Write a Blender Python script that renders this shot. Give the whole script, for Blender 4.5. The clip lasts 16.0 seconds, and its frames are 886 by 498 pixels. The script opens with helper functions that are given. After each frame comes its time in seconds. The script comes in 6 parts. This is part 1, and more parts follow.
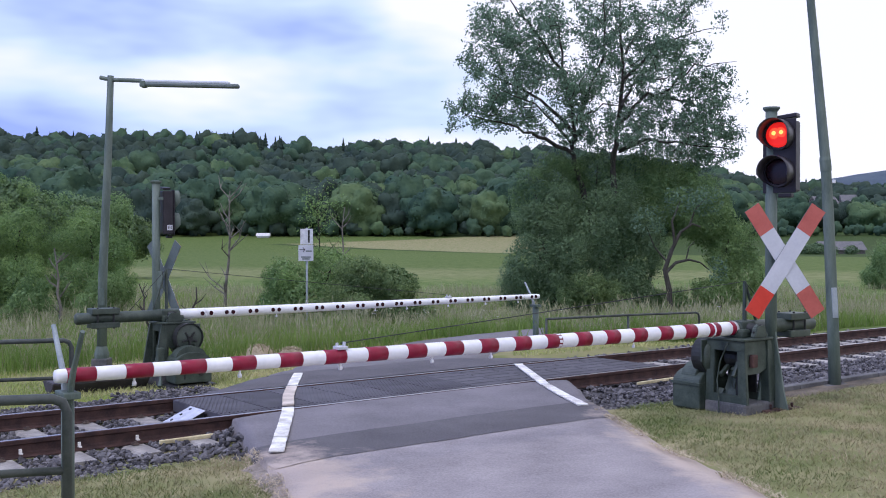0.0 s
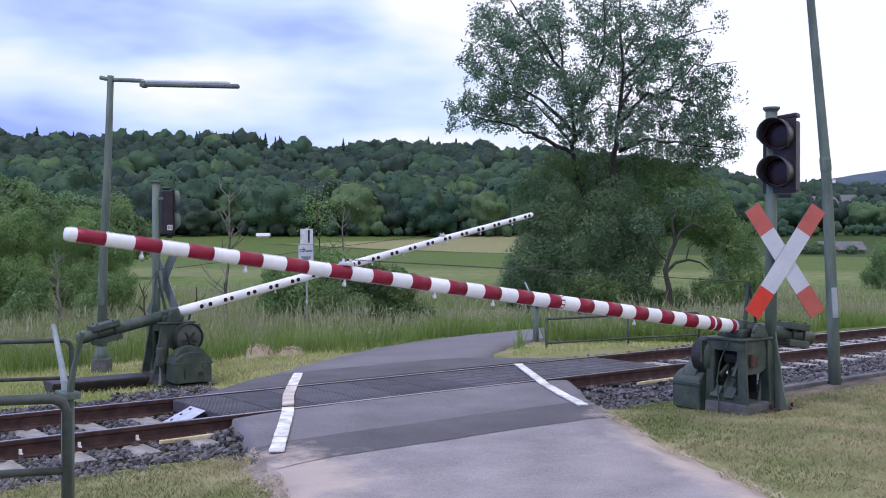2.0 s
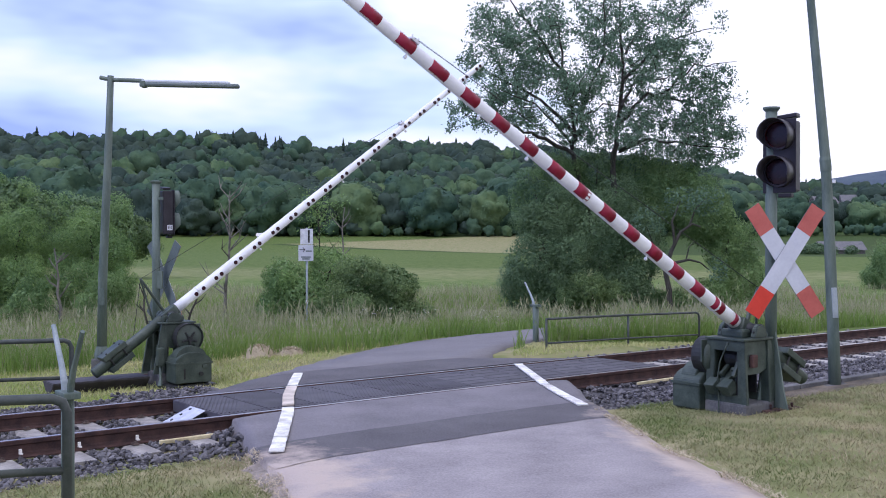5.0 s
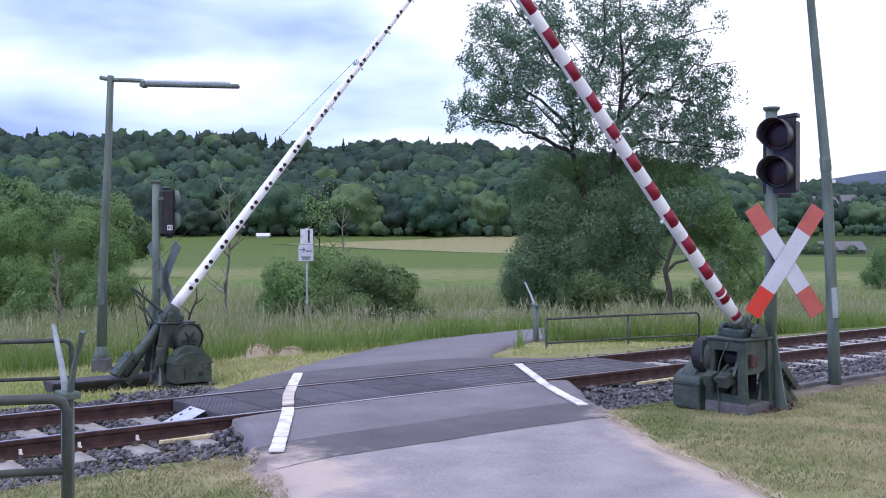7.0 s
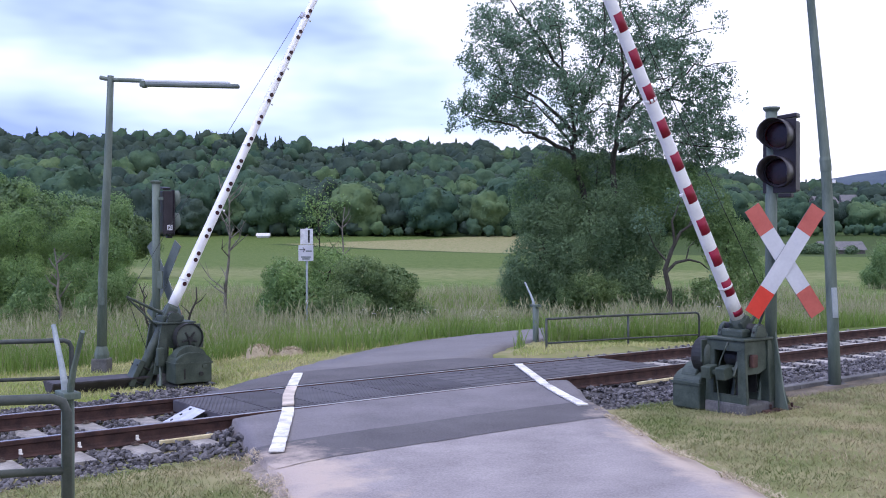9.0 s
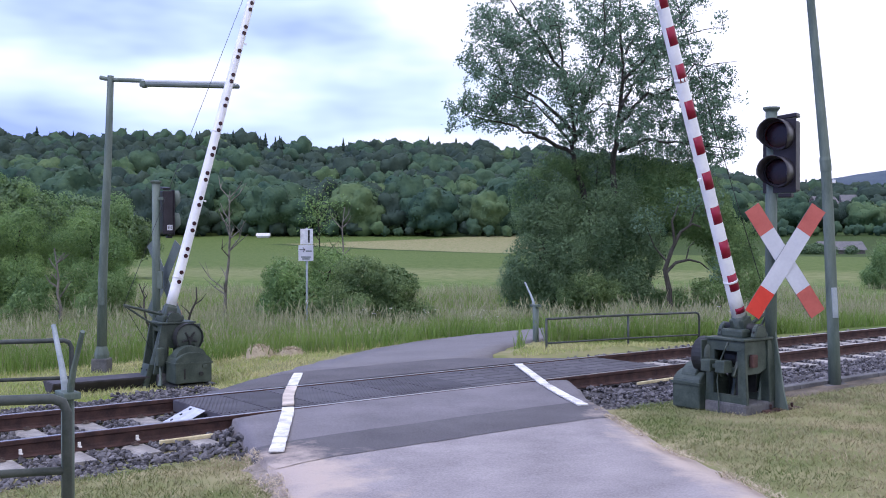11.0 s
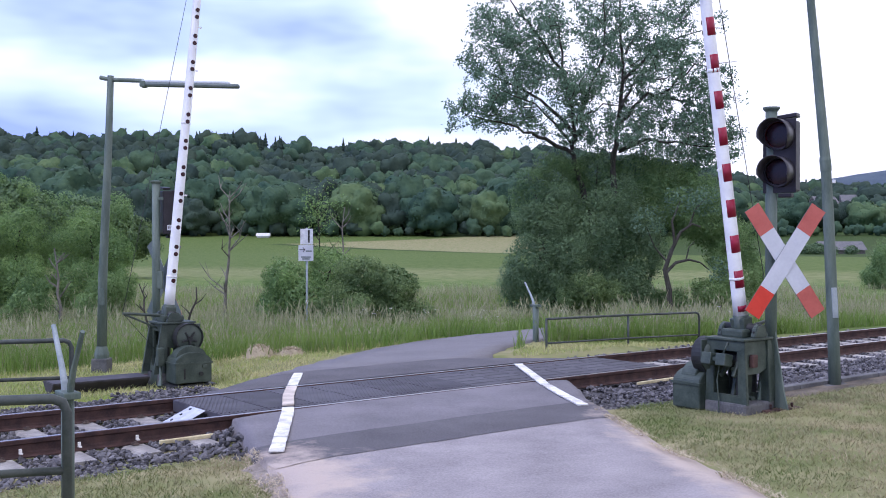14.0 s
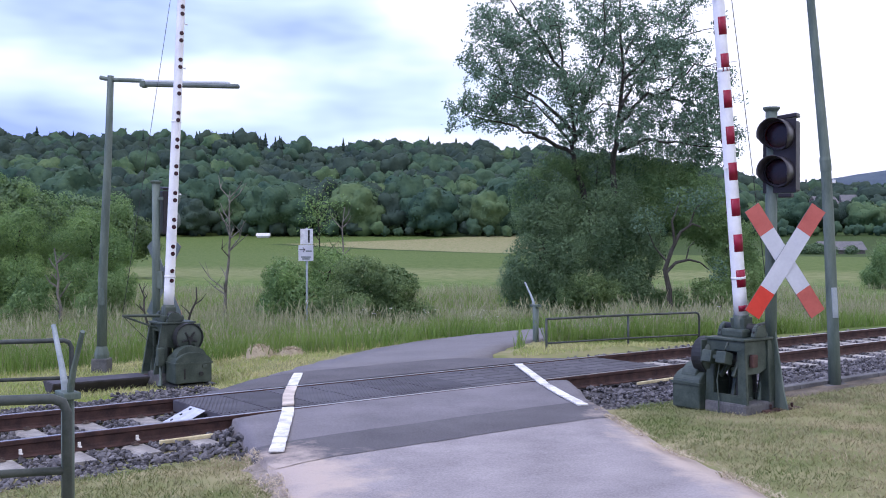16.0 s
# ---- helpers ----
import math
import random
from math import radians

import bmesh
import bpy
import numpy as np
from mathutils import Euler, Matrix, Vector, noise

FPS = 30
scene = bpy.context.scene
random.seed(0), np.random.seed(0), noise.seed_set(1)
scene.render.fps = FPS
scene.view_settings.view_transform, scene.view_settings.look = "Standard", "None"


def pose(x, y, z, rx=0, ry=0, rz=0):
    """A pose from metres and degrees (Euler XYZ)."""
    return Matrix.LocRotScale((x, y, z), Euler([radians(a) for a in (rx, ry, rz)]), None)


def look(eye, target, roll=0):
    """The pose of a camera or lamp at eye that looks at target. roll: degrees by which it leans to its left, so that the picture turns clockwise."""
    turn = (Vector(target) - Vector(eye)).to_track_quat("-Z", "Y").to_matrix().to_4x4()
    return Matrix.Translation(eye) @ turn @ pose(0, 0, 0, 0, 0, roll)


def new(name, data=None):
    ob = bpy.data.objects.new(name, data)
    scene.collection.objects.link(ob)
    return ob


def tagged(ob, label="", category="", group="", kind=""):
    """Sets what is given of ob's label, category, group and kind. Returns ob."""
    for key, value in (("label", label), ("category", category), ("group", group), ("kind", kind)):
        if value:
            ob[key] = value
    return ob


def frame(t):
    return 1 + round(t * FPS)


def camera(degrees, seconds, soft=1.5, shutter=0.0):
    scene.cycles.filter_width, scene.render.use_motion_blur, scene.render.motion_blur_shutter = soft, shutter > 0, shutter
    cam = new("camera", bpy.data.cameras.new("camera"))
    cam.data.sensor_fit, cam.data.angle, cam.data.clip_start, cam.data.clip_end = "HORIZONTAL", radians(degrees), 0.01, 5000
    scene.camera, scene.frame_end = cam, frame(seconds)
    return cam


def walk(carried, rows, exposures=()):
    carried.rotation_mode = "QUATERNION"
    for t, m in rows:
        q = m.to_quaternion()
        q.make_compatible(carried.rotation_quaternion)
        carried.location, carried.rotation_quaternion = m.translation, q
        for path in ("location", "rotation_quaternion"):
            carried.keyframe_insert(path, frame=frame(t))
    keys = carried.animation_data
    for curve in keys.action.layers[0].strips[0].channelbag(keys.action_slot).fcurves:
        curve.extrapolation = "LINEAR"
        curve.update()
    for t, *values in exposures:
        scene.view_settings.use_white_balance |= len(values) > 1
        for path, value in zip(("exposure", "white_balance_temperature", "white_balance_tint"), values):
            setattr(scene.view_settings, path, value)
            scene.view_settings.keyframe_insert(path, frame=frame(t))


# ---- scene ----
# ---------------------------------------------------------------- camera
cam = camera(47.73, 16.0, soft=1.0, shutter=0.5)
EYE_H = 1.859
eye_pose = look((0, 0, EYE_H), (0, 100, EYE_H - 100 * math.tan(radians(0.3863))))
walk(cam, [(0, eye_pose), (16, eye_pose)], exposures=[(0, 0.15, 5810, 20), (4.0, 0.15, 5810, 20), (6.5, 0.37, 5700, 22), (16, 0.37, 5700, 22)])

# ---------------------------------------------------------------- light: bright overcast day
world = bpy.data.worlds.new("overcast_sky")
scene.world = world
world.use_nodes = True
wn, wl = world.node_tree.nodes, world.node_tree.links
wn.clear()


def build_sky():
    sky = wn.new("ShaderNodeTexSky")
    sky.sky_type = "NISHITA"
    sky.sun_disc = False
    sky.sun_elevation = radians(48)
    sky.sun_rotation = radians(-120)
    tc = wn.new("ShaderNodeTexCoord")
    sep = wn.new("ShaderNodeSeparateXYZ")
    wl.new(tc.outputs["Generated"], sep.inputs[0])
    mp = wn.new("ShaderNodeMapping")
    mp.inputs["Scale"].default_value = (1.0, 1.0, 3.2)
    mp.inputs["Location"].default_value = (0.35, 0.0, 0.12)
    wl.new(tc.outputs["Generated"], mp.inputs[0])
    nz = wn.new("ShaderNodeTexNoise")
    nz.inputs["Scale"].default_value = 2.7
    nz.inputs["Detail"].default_value = 4
    nz.inputs["Roughness"].default_value = 0.5
    wl.new(mp.outputs[0], nz.inputs["Vector"])
    # thinner cloud towards the west (negative x)
    side = wn.new("ShaderNodeMath")
    side.operation = "MULTIPLY_ADD"
    side.inputs[1].default_value = 0.5
    wl.new(sep.outputs["X"], side.inputs[0])
    wl.new(nz.outputs["Fac"], side.inputs[2])
    ramp = wn.new("ShaderNodeValToRGB")
    e = ramp.color_ramp.elements
    e[0].position, e[0].color = 0.27, (0.36, 0.47, 0.92, 1)
    e[1].position, e[1].color = 0.50, (1.0, 1.0, 1.02, 1)
    m = e.new(0.39)
    m.color = (0.66, 0.80, 1.0, 1)
    wl.new(side.outputs[0], ramp.inputs[0])
    # an overcast sky is brighter overhead than at the horizon
    lift = wn.new("ShaderNodeMapRange")
    lift.inputs["From Min"].default_value = 0.2
    lift.inputs["From Max"].default_value = 1.0
    lift.inputs["To Min"].default_value = 1.0
    lift.inputs["To Max"].default_value = 1.1
    wl.new(sep.outputs["Z"], lift.inputs["Value"])
    cloud = wn.new("ShaderNodeBackground")
    wl.new(ramp.outputs[0], cloud.inputs["Color"])
    wl.new(lift.outputs["Result"], cloud.inputs["Strength"])
    clear = wn.new("ShaderNodeBackground")
    wl.new(sky.outputs[0], clear.inputs["Color"])
    clear.inputs["Strength"].default_value = 0.06
    mix = wn.new("ShaderNodeMixShader")
    mix.inputs[0].default_value = 0.9
    wl.new(clear.outputs[0], mix.inputs[1])
    wl.new(cloud.outputs[0], mix.inputs[2])
    out = wn.new("ShaderNodeOutputWorld")
    wl.new(mix.outputs[0], out.inputs[0])


build_sky()
sun = new("sun", bpy.data.lights.new("sun", "SUN"))
sun.data.energy, sun.data.angle, sun.data.color = 1.5, radians(22), (1.0, 0.96, 0.9)
sun.matrix_world = look((-30, -20, 45), (0, 0, 0))


# ---------------------------------------------------------------- materials
def mat(name, c1, c2, scale=4.0, rough=0.8, metal=0.0, bump=0.15, fine=60.0, relief=0.01, spread=0.18, spec=0.4,
        leafy=0.0, island=0.0, obj_random=0.0, stretch=(1, 1, 1), grain=0.35):
    """A surface in two colours, mottled at a coarse and at a fine scale, with fine relief."""
    m = bpy.data.materials.new(name)
    m.use_nodes = True
    nt = m.node_tree
    n, l = nt.nodes, nt.links
    b = n["Principled BSDF"]
    tc = n.new("ShaderNodeTexCoord")
    mp = n.new("ShaderNodeMapping")
    mp.inputs["Scale"].default_value = stretch
    l.new(tc.outputs["Object"], mp.inputs[0])
    big = n.new("ShaderNodeTexNoise")
    big.inputs["Scale"].default_value, big.inputs["Detail"].default_value = scale, 6
    small = n.new("ShaderNodeTexNoise")
    small.inputs["Scale"].default_value, small.inputs["Detail"].default_value = fine, 3
    l.new(mp.outputs[0], big.inputs["Vector"])
    l.new(mp.outputs[0], small.inputs["Vector"])
    add = n.new("ShaderNodeMath")
    add.operation = "MULTIPLY_ADD"
    add.inputs[1].default_value = grain
    l.new(small.outputs["Fac"], add.inputs[0])
    l.new(big.outputs["Fac"], add.inputs[2])
    last = add.outputs[0]
    for amount, node, socket in ((island, "ShaderNodeNewGeometry", "Random Per Island"), (obj_random, "ShaderNodeObjectInfo", "Random")):
        if amount:
            src = n.new(node)
            ma = n.new("ShaderNodeMath")
            ma.operation = "MULTIPLY_ADD"
            ma.inputs[1].default_value = amount
            l.new(src.outputs[socket], ma.inputs[0])
            l.new(last, ma.inputs[2])
            last = ma.outputs[0]
    shift = 0.5 * (island + obj_random)
    mr = n.new("ShaderNodeMapRange")
    mr.inputs["From Min"].default_value = 0.5 + 0.5 * grain + shift - spread
    mr.inputs["From Max"].default_value = 0.5 + 0.5 * grain + shift + spread
    l.new(last, mr.inputs["Value"])
    mix = n.new("ShaderNodeMix")
    mix.data_type = "RGBA"
    mix.inputs["A"].default_value, mix.inputs["B"].default_value = (*c1, 1), (*c2, 1)
    l.new(mr.outputs["Result"], mix.inputs["Factor"])
    l.new(mix.outputs["Result"], b.inputs["Base Color"])
    b.inputs["Roughness"].default_value, b.inputs["Metallic"].default_value = rough, metal
    b.inputs["Specular IOR Level"].default_value = spec
    if bump:
        bp = n.new("ShaderNodeBump")
        bp.inputs["Strength"].default_value, bp.inputs["Distance"].default_value = bump, relief
        l.new(add.outputs[0], bp.inputs["Height"])
        l.new(bp.outputs[0], b.inputs["Normal"])
    if leafy:
        tr = n.new("ShaderNodeBsdfTranslucent")
        l.new(mix.outputs["Result"], tr.inputs["Color"])
        ms = n.new("ShaderNodeMixShader")
        ms.inputs[0].default_value = leafy
        l.new(b.outputs[0], ms.inputs[1])
        l.new(tr.outputs[0], ms.inputs[2])
        l.new(ms.outputs[0], n["Material Output"].inputs[0])
    return m


def glow(name, colour, strength):
    m = bpy.data.materials.new(name)
    m.use_nodes = True
    b = m.node_tree.nodes["Principled BSDF"]
    b.inputs["Base Color"].default_value = (*colour, 1)
    b.inputs["Emission Color"].default_value = (*colour, 1)
    b.inputs["Emission Strength"].default_value = strength
    return m


M_ASPHALT = mat("asphalt_old", (0.188, 0.172, 0.180), (0.365, 0.332, 0.338), 1.7, 0.88, bump=0.9, fine=50, relief=0.012, spread=0.34, grain=0.9)
M_ASPHALT_NEW = mat("asphalt_patch", (0.068, 0.064, 0.071), (0.14, 0.131, 0.142), 1.2, 0.85, bump=0.9, fine=50, relief=0.012, spread=0.34, grain=0.9)
M_ASPHALT_MID = mat("asphalt_strip", (0.11, 0.103, 0.114), (0.235, 0.218, 0.235), 1.1, 0.85, bump=0.9, fine=50, relief=0.012, spread=0.34, grain=0.9)
M_ASPHALT_FAR = mat("asphalt_lane", (0.14, 0.132, 0.145), (0.215, 0.203, 0.215), 1.1, 0.85, bump=0.7, fine=50, relief=0.010, spread=0.5, grain=1.5)
M_RUBBER = mat("rubber_panel", (0.056, 0.053, 0.064), (0.105, 0.10, 0.118), 3, 0.7, bump=0.3, fine=70, relief=0.004, obj_random=0.25)
M_WHITE = mat("white_paint", (0.72, 0.72, 0.76), (0.86, 0.86, 0.88), 4, 0.45, bump=0.05, fine=30)
M_LINE = mat("road_marking_paint", (0.5, 0.48, 0.45), (0.85, 0.84, 0.82), 5, 0.7, bump=0.3, fine=60, spread=0.12)
M_LINE_TAN = mat("yellowed_marking_paint", (0.42, 0.36, 0.30), (0.68, 0.60, 0.52), 5, 0.7, bump=0.3, fine=60, spread=0.15)
M_RED = mat("red_paint", (0.19, 0.003, 0.022), (0.27, 0.006, 0.036), 5, 0.4, bump=0.05, fine=30)
M_SIGNRED = mat("sign_red_foil", (0.55, 0.035, 0.02), (0.66, 0.05, 0.03), 5, 0.3, bump=0.03, fine=30)
# the sign red again, paled: veiling sky glare put into the colour
M_SIGNGLARE = mat("faded_red_foil", (0.40, 0.085, 0.07), (0.50, 0.12, 0.10), 5, 0.35, bump=0.03, fine=30)
M_SIGNWHITE = mat("sign_white_foil", (0.48, 0.49, 0.56), (0.58, 0.59, 0.65), 3, 0.35, bump=0.03, fine=30)
M_SIGNBACK = mat("sign_back_metal", (0.10, 0.13, 0.13), (0.17, 0.2, 0.2), 4, 0.55, 0.3, bump=0.05)
M_GREEN = mat("grey_green_machine_paint", (0.030, 0.044, 0.036), (0.074, 0.094, 0.076), 5, 0.5, bump=0.12, fine=50, relief=0.004)
M_POST = mat("weathered_green_post", (0.07, 0.098, 0.084), (0.14, 0.175, 0.15), 3, 0.6, bump=0.15, fine=40, stretch=(3, 3, 0.6), relief=0.005)
M_RAILING = mat("dark_green_railing_paint", (0.028, 0.036, 0.033), (0.07, 0.08, 0.072), 6, 0.5, bump=0.1)
M_DARK = mat("dark_iron", (0.012, 0.013, 0.014), (0.03, 0.032, 0.033), 8, 0.55, bump=0.15)
M_BLACK = mat("black_signal_housing", (0.010, 0.008, 0.013), (0.022, 0.018, 0.026), 6, 0.45, bump=0.05)
M_RUST = mat("rusty_rail", (0.035, 0.02, 0.02), (0.095, 0.05, 0.042), 7, 0.75, 0.2, bump=0.3, fine=60, relief=0.004)
M_RAILTOP = mat("worn_rail_head", (0.30, 0.29, 0.31), (0.5, 0.48, 0.5), 5, 0.35, 0.8, bump=0.05, stretch=(1, 1, 1))
M_SLEEPER = mat("concrete_sleeper", (0.22, 0.205, 0.195), (0.42, 0.395, 0.37), 5, 0.9, bump=0.3, fine=50, obj_random=0.3)
M_CONCRETE = mat("weathered_concrete", (0.075, 0.075, 0.08), (0.15, 0.148, 0.15), 5, 0.9, bump=0.4, fine=40)
M_GALV = mat("galvanised_sheet", (0.5, 0.51, 0.56), (0.72, 0.72, 0.76), 8, 0.45, 0.4, bump=0.1)
M_CLIPDARK = mat("rusty_clip_steel", (0.07, 0.05, 0.045), (0.16, 0.12, 0.10), 9, 0.6, 0.3, bump=0.1)
M_CLIP = mat("bright_clip_steel", (0.6, 0.57, 0.52), (0.85, 0.82, 0.78), 9, 0.35, 0.2, bump=0.1)
M_YELLOW = mat("pale_timber_strip", (0.45, 0.38, 0.22), (0.66, 0.58, 0.36), 8, 0.8, bump=0.2)
M_STONE = mat("ballast_stone", (0.028, 0.027, 0.032), (0.195, 0.186, 0.198), 5, 0.9, bump=0.3, fine=50, island=0.8, spread=0.45)
M_BARK = mat("bark", (0.028, 0.026, 0.022), (0.07, 0.064, 0.055), 5, 0.9, bump=0.6, fine=30, stretch=(2, 2, 0.5), relief=0.03)
M_DEADWOOD = mat("dead_branch_bark", (0.095, 0.088, 0.075), (0.20, 0.185, 0.16), 5, 0.9, bump=0.4, fine=30)
M_RED_DOT = mat("dark_red_reflector", (0.022, 0.002, 0.006), (0.04, 0.003, 0.009), 20, 0.25, bump=0.0)
M_TUBE = mat("luminaire_cover", (0.55, 0.58, 0.63), (0.7, 0.73, 0.78), 6, 0.3, bump=0.02)
M_HOODIN = mat("signal_hood_sheet", (0.03, 0.027, 0.036), (0.06, 0.055, 0.068), 8, 0.4, bump=0.05)
M_LENSDARK = mat("unlit_lens", (0.014, 0.006, 0.012), (0.026, 0.008, 0.016), 14, 0.25, bump=0.2)
M_REDLAMP = glow("lit_red_lens", (1.0, 0.022, 0.012), 0.55)
M_REDMID = glow("lit_lens_centre", (1.0, 0.06, 0.018), 1.5)
M_REDCORE = glow("lit_lamp_filament", (1.0, 0.30, 0.06), 2.6)
M_TROUGH = mat("weathered_dark_steel", (0.045, 0.042, 0.05), (0.09, 0.082, 0.09), 4, 0.7, 0.2, bump=0.2)
M_PALE = mat("pale_worn_paint", (0.22, 0.26, 0.28), (0.36, 0.40, 0.43), 5, 0.6, bump=0.1)
M_BARN = mat("barn_boards", (0.10, 0.095, 0.09), (0.18, 0.17, 0.16), 2, 0.8)
M_BED = mat("dark_gravel_bed", (0.03, 0.029, 0.034), (0.11, 0.105, 0.115), 12, 0.95, bump=0.8, fine=60, relief=0.02)
M_ROOFGREY = mat("grey_roof_sheet", (0.10, 0.10, 0.11), (0.17, 0.165, 0.17), 2, 0.7)
M_SAND = mat("sandy_gravel", (0.17, 0.15, 0.115), (0.40, 0.335, 0.315), 4.5, 0.95, bump=0.7, fine=55, relief=0.014, spread=0.22, grain=0.6)
# brown soil, with the shadow below the kerb put into its dark tone
M_EARTH = mat("trodden_soil", (0.055, 0.045, 0.035), (0.19, 0.155, 0.115), 3.0, 0.95, bump=0.7, fine=45, relief=0.015, spread=0.22, grain=0.6)
M_ROOF = mat("clay_roof", (0.12, 0.06, 0.05), (0.2, 0.11, 0.09), 2, 0.8)
M_PLASTER = mat("house_plaster", (0.6, 0.6, 0.6), (0.75, 0.74, 0.72), 1, 0.9)
M_PANE = mat("window_pane", (0.03, 0.035, 0.04), (0.06, 0.065, 0.07), 1, 0.15)
M_LEAF_TREE = mat("grey_willow_leaf", (0.078, 0.142, 0.094), (0.21, 0.325, 0.215), 0.7, 0.6, bump=0, fine=8, leafy=0.4, island=0.4, spread=0.3)
M_LEAF_WILLOW = mat("shaded_willow_leaf", (0.058, 0.115, 0.056), (0.182, 0.272, 0.13), 0.5, 0.6, bump=0, fine=6, leafy=0.35, island=0.2, spread=0.25)
M_LEAF_MID = mat("soft_green_leaf", (0.082, 0.162, 0.058), (0.245, 0.362, 0.135), 0.5, 0.6, bump=0, fine=6, leafy=0.35, island=0.2, spread=0.25)
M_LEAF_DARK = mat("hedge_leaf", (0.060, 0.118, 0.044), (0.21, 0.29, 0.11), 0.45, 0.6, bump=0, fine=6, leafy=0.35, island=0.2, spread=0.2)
M_LEAF_LIGHT = mat("osier_leaf", (0.077, 0.158, 0.044), (0.265, 0.40, 0.125), 0.9, 0.6, bump=0, fine=6, leafy=0.35, island=0.2, spread=0.2)
# the next two greens are lifted and blued: distance haze put into leaf colour
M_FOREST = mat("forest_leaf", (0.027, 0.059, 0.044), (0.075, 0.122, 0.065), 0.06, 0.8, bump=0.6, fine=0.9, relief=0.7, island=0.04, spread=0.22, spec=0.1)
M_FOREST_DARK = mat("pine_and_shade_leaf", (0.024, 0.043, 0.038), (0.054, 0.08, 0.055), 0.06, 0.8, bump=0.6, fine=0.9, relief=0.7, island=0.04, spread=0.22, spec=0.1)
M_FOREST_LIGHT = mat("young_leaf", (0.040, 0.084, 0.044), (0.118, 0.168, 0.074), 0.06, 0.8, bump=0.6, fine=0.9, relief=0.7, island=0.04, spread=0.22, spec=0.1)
M_GRASS = mat("green_grass_blade", (0.10, 0.19, 0.032), (0.25, 0.345, 0.082), 0.5, 0.65, bump=0, fine=4, leafy=0.3, island=0.35, spread=0.4)
M_SEED = mat("dry_grass_stem", (0.22, 0.23, 0.12), (0.40, 0.39, 0.25), 0.6, 0.7, bump=0, fine=4, leafy=0.25, island=0.4, spread=0.4)
M_HAY = mat("dry_hay", (0.36, 0.30, 0.20), (0.58, 0.49, 0.36), 3, 0.8, bump=0, fine=20, island=0.4, spread=0.4)
M_MOWN = mat("mown_grass_blade", (0.135, 0.175, 0.05), (0.385, 0.325, 0.20), 0.6, 0.7, bump=0, fine=5, leafy=0.2, island=0.18, spread=0.15)
M_VERGE = mat("sunny_mown_grass_blade", (0.25, 0.335, 0.07), (0.56, 0.52, 0.26), 0.6, 0.7, bump=0, fine=5, leafy=0.2, island=0.18, spread=0.15)
# far slope: the blue of distant haze is put into its base colour
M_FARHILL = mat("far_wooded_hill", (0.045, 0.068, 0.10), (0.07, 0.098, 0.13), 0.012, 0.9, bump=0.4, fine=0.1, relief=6)


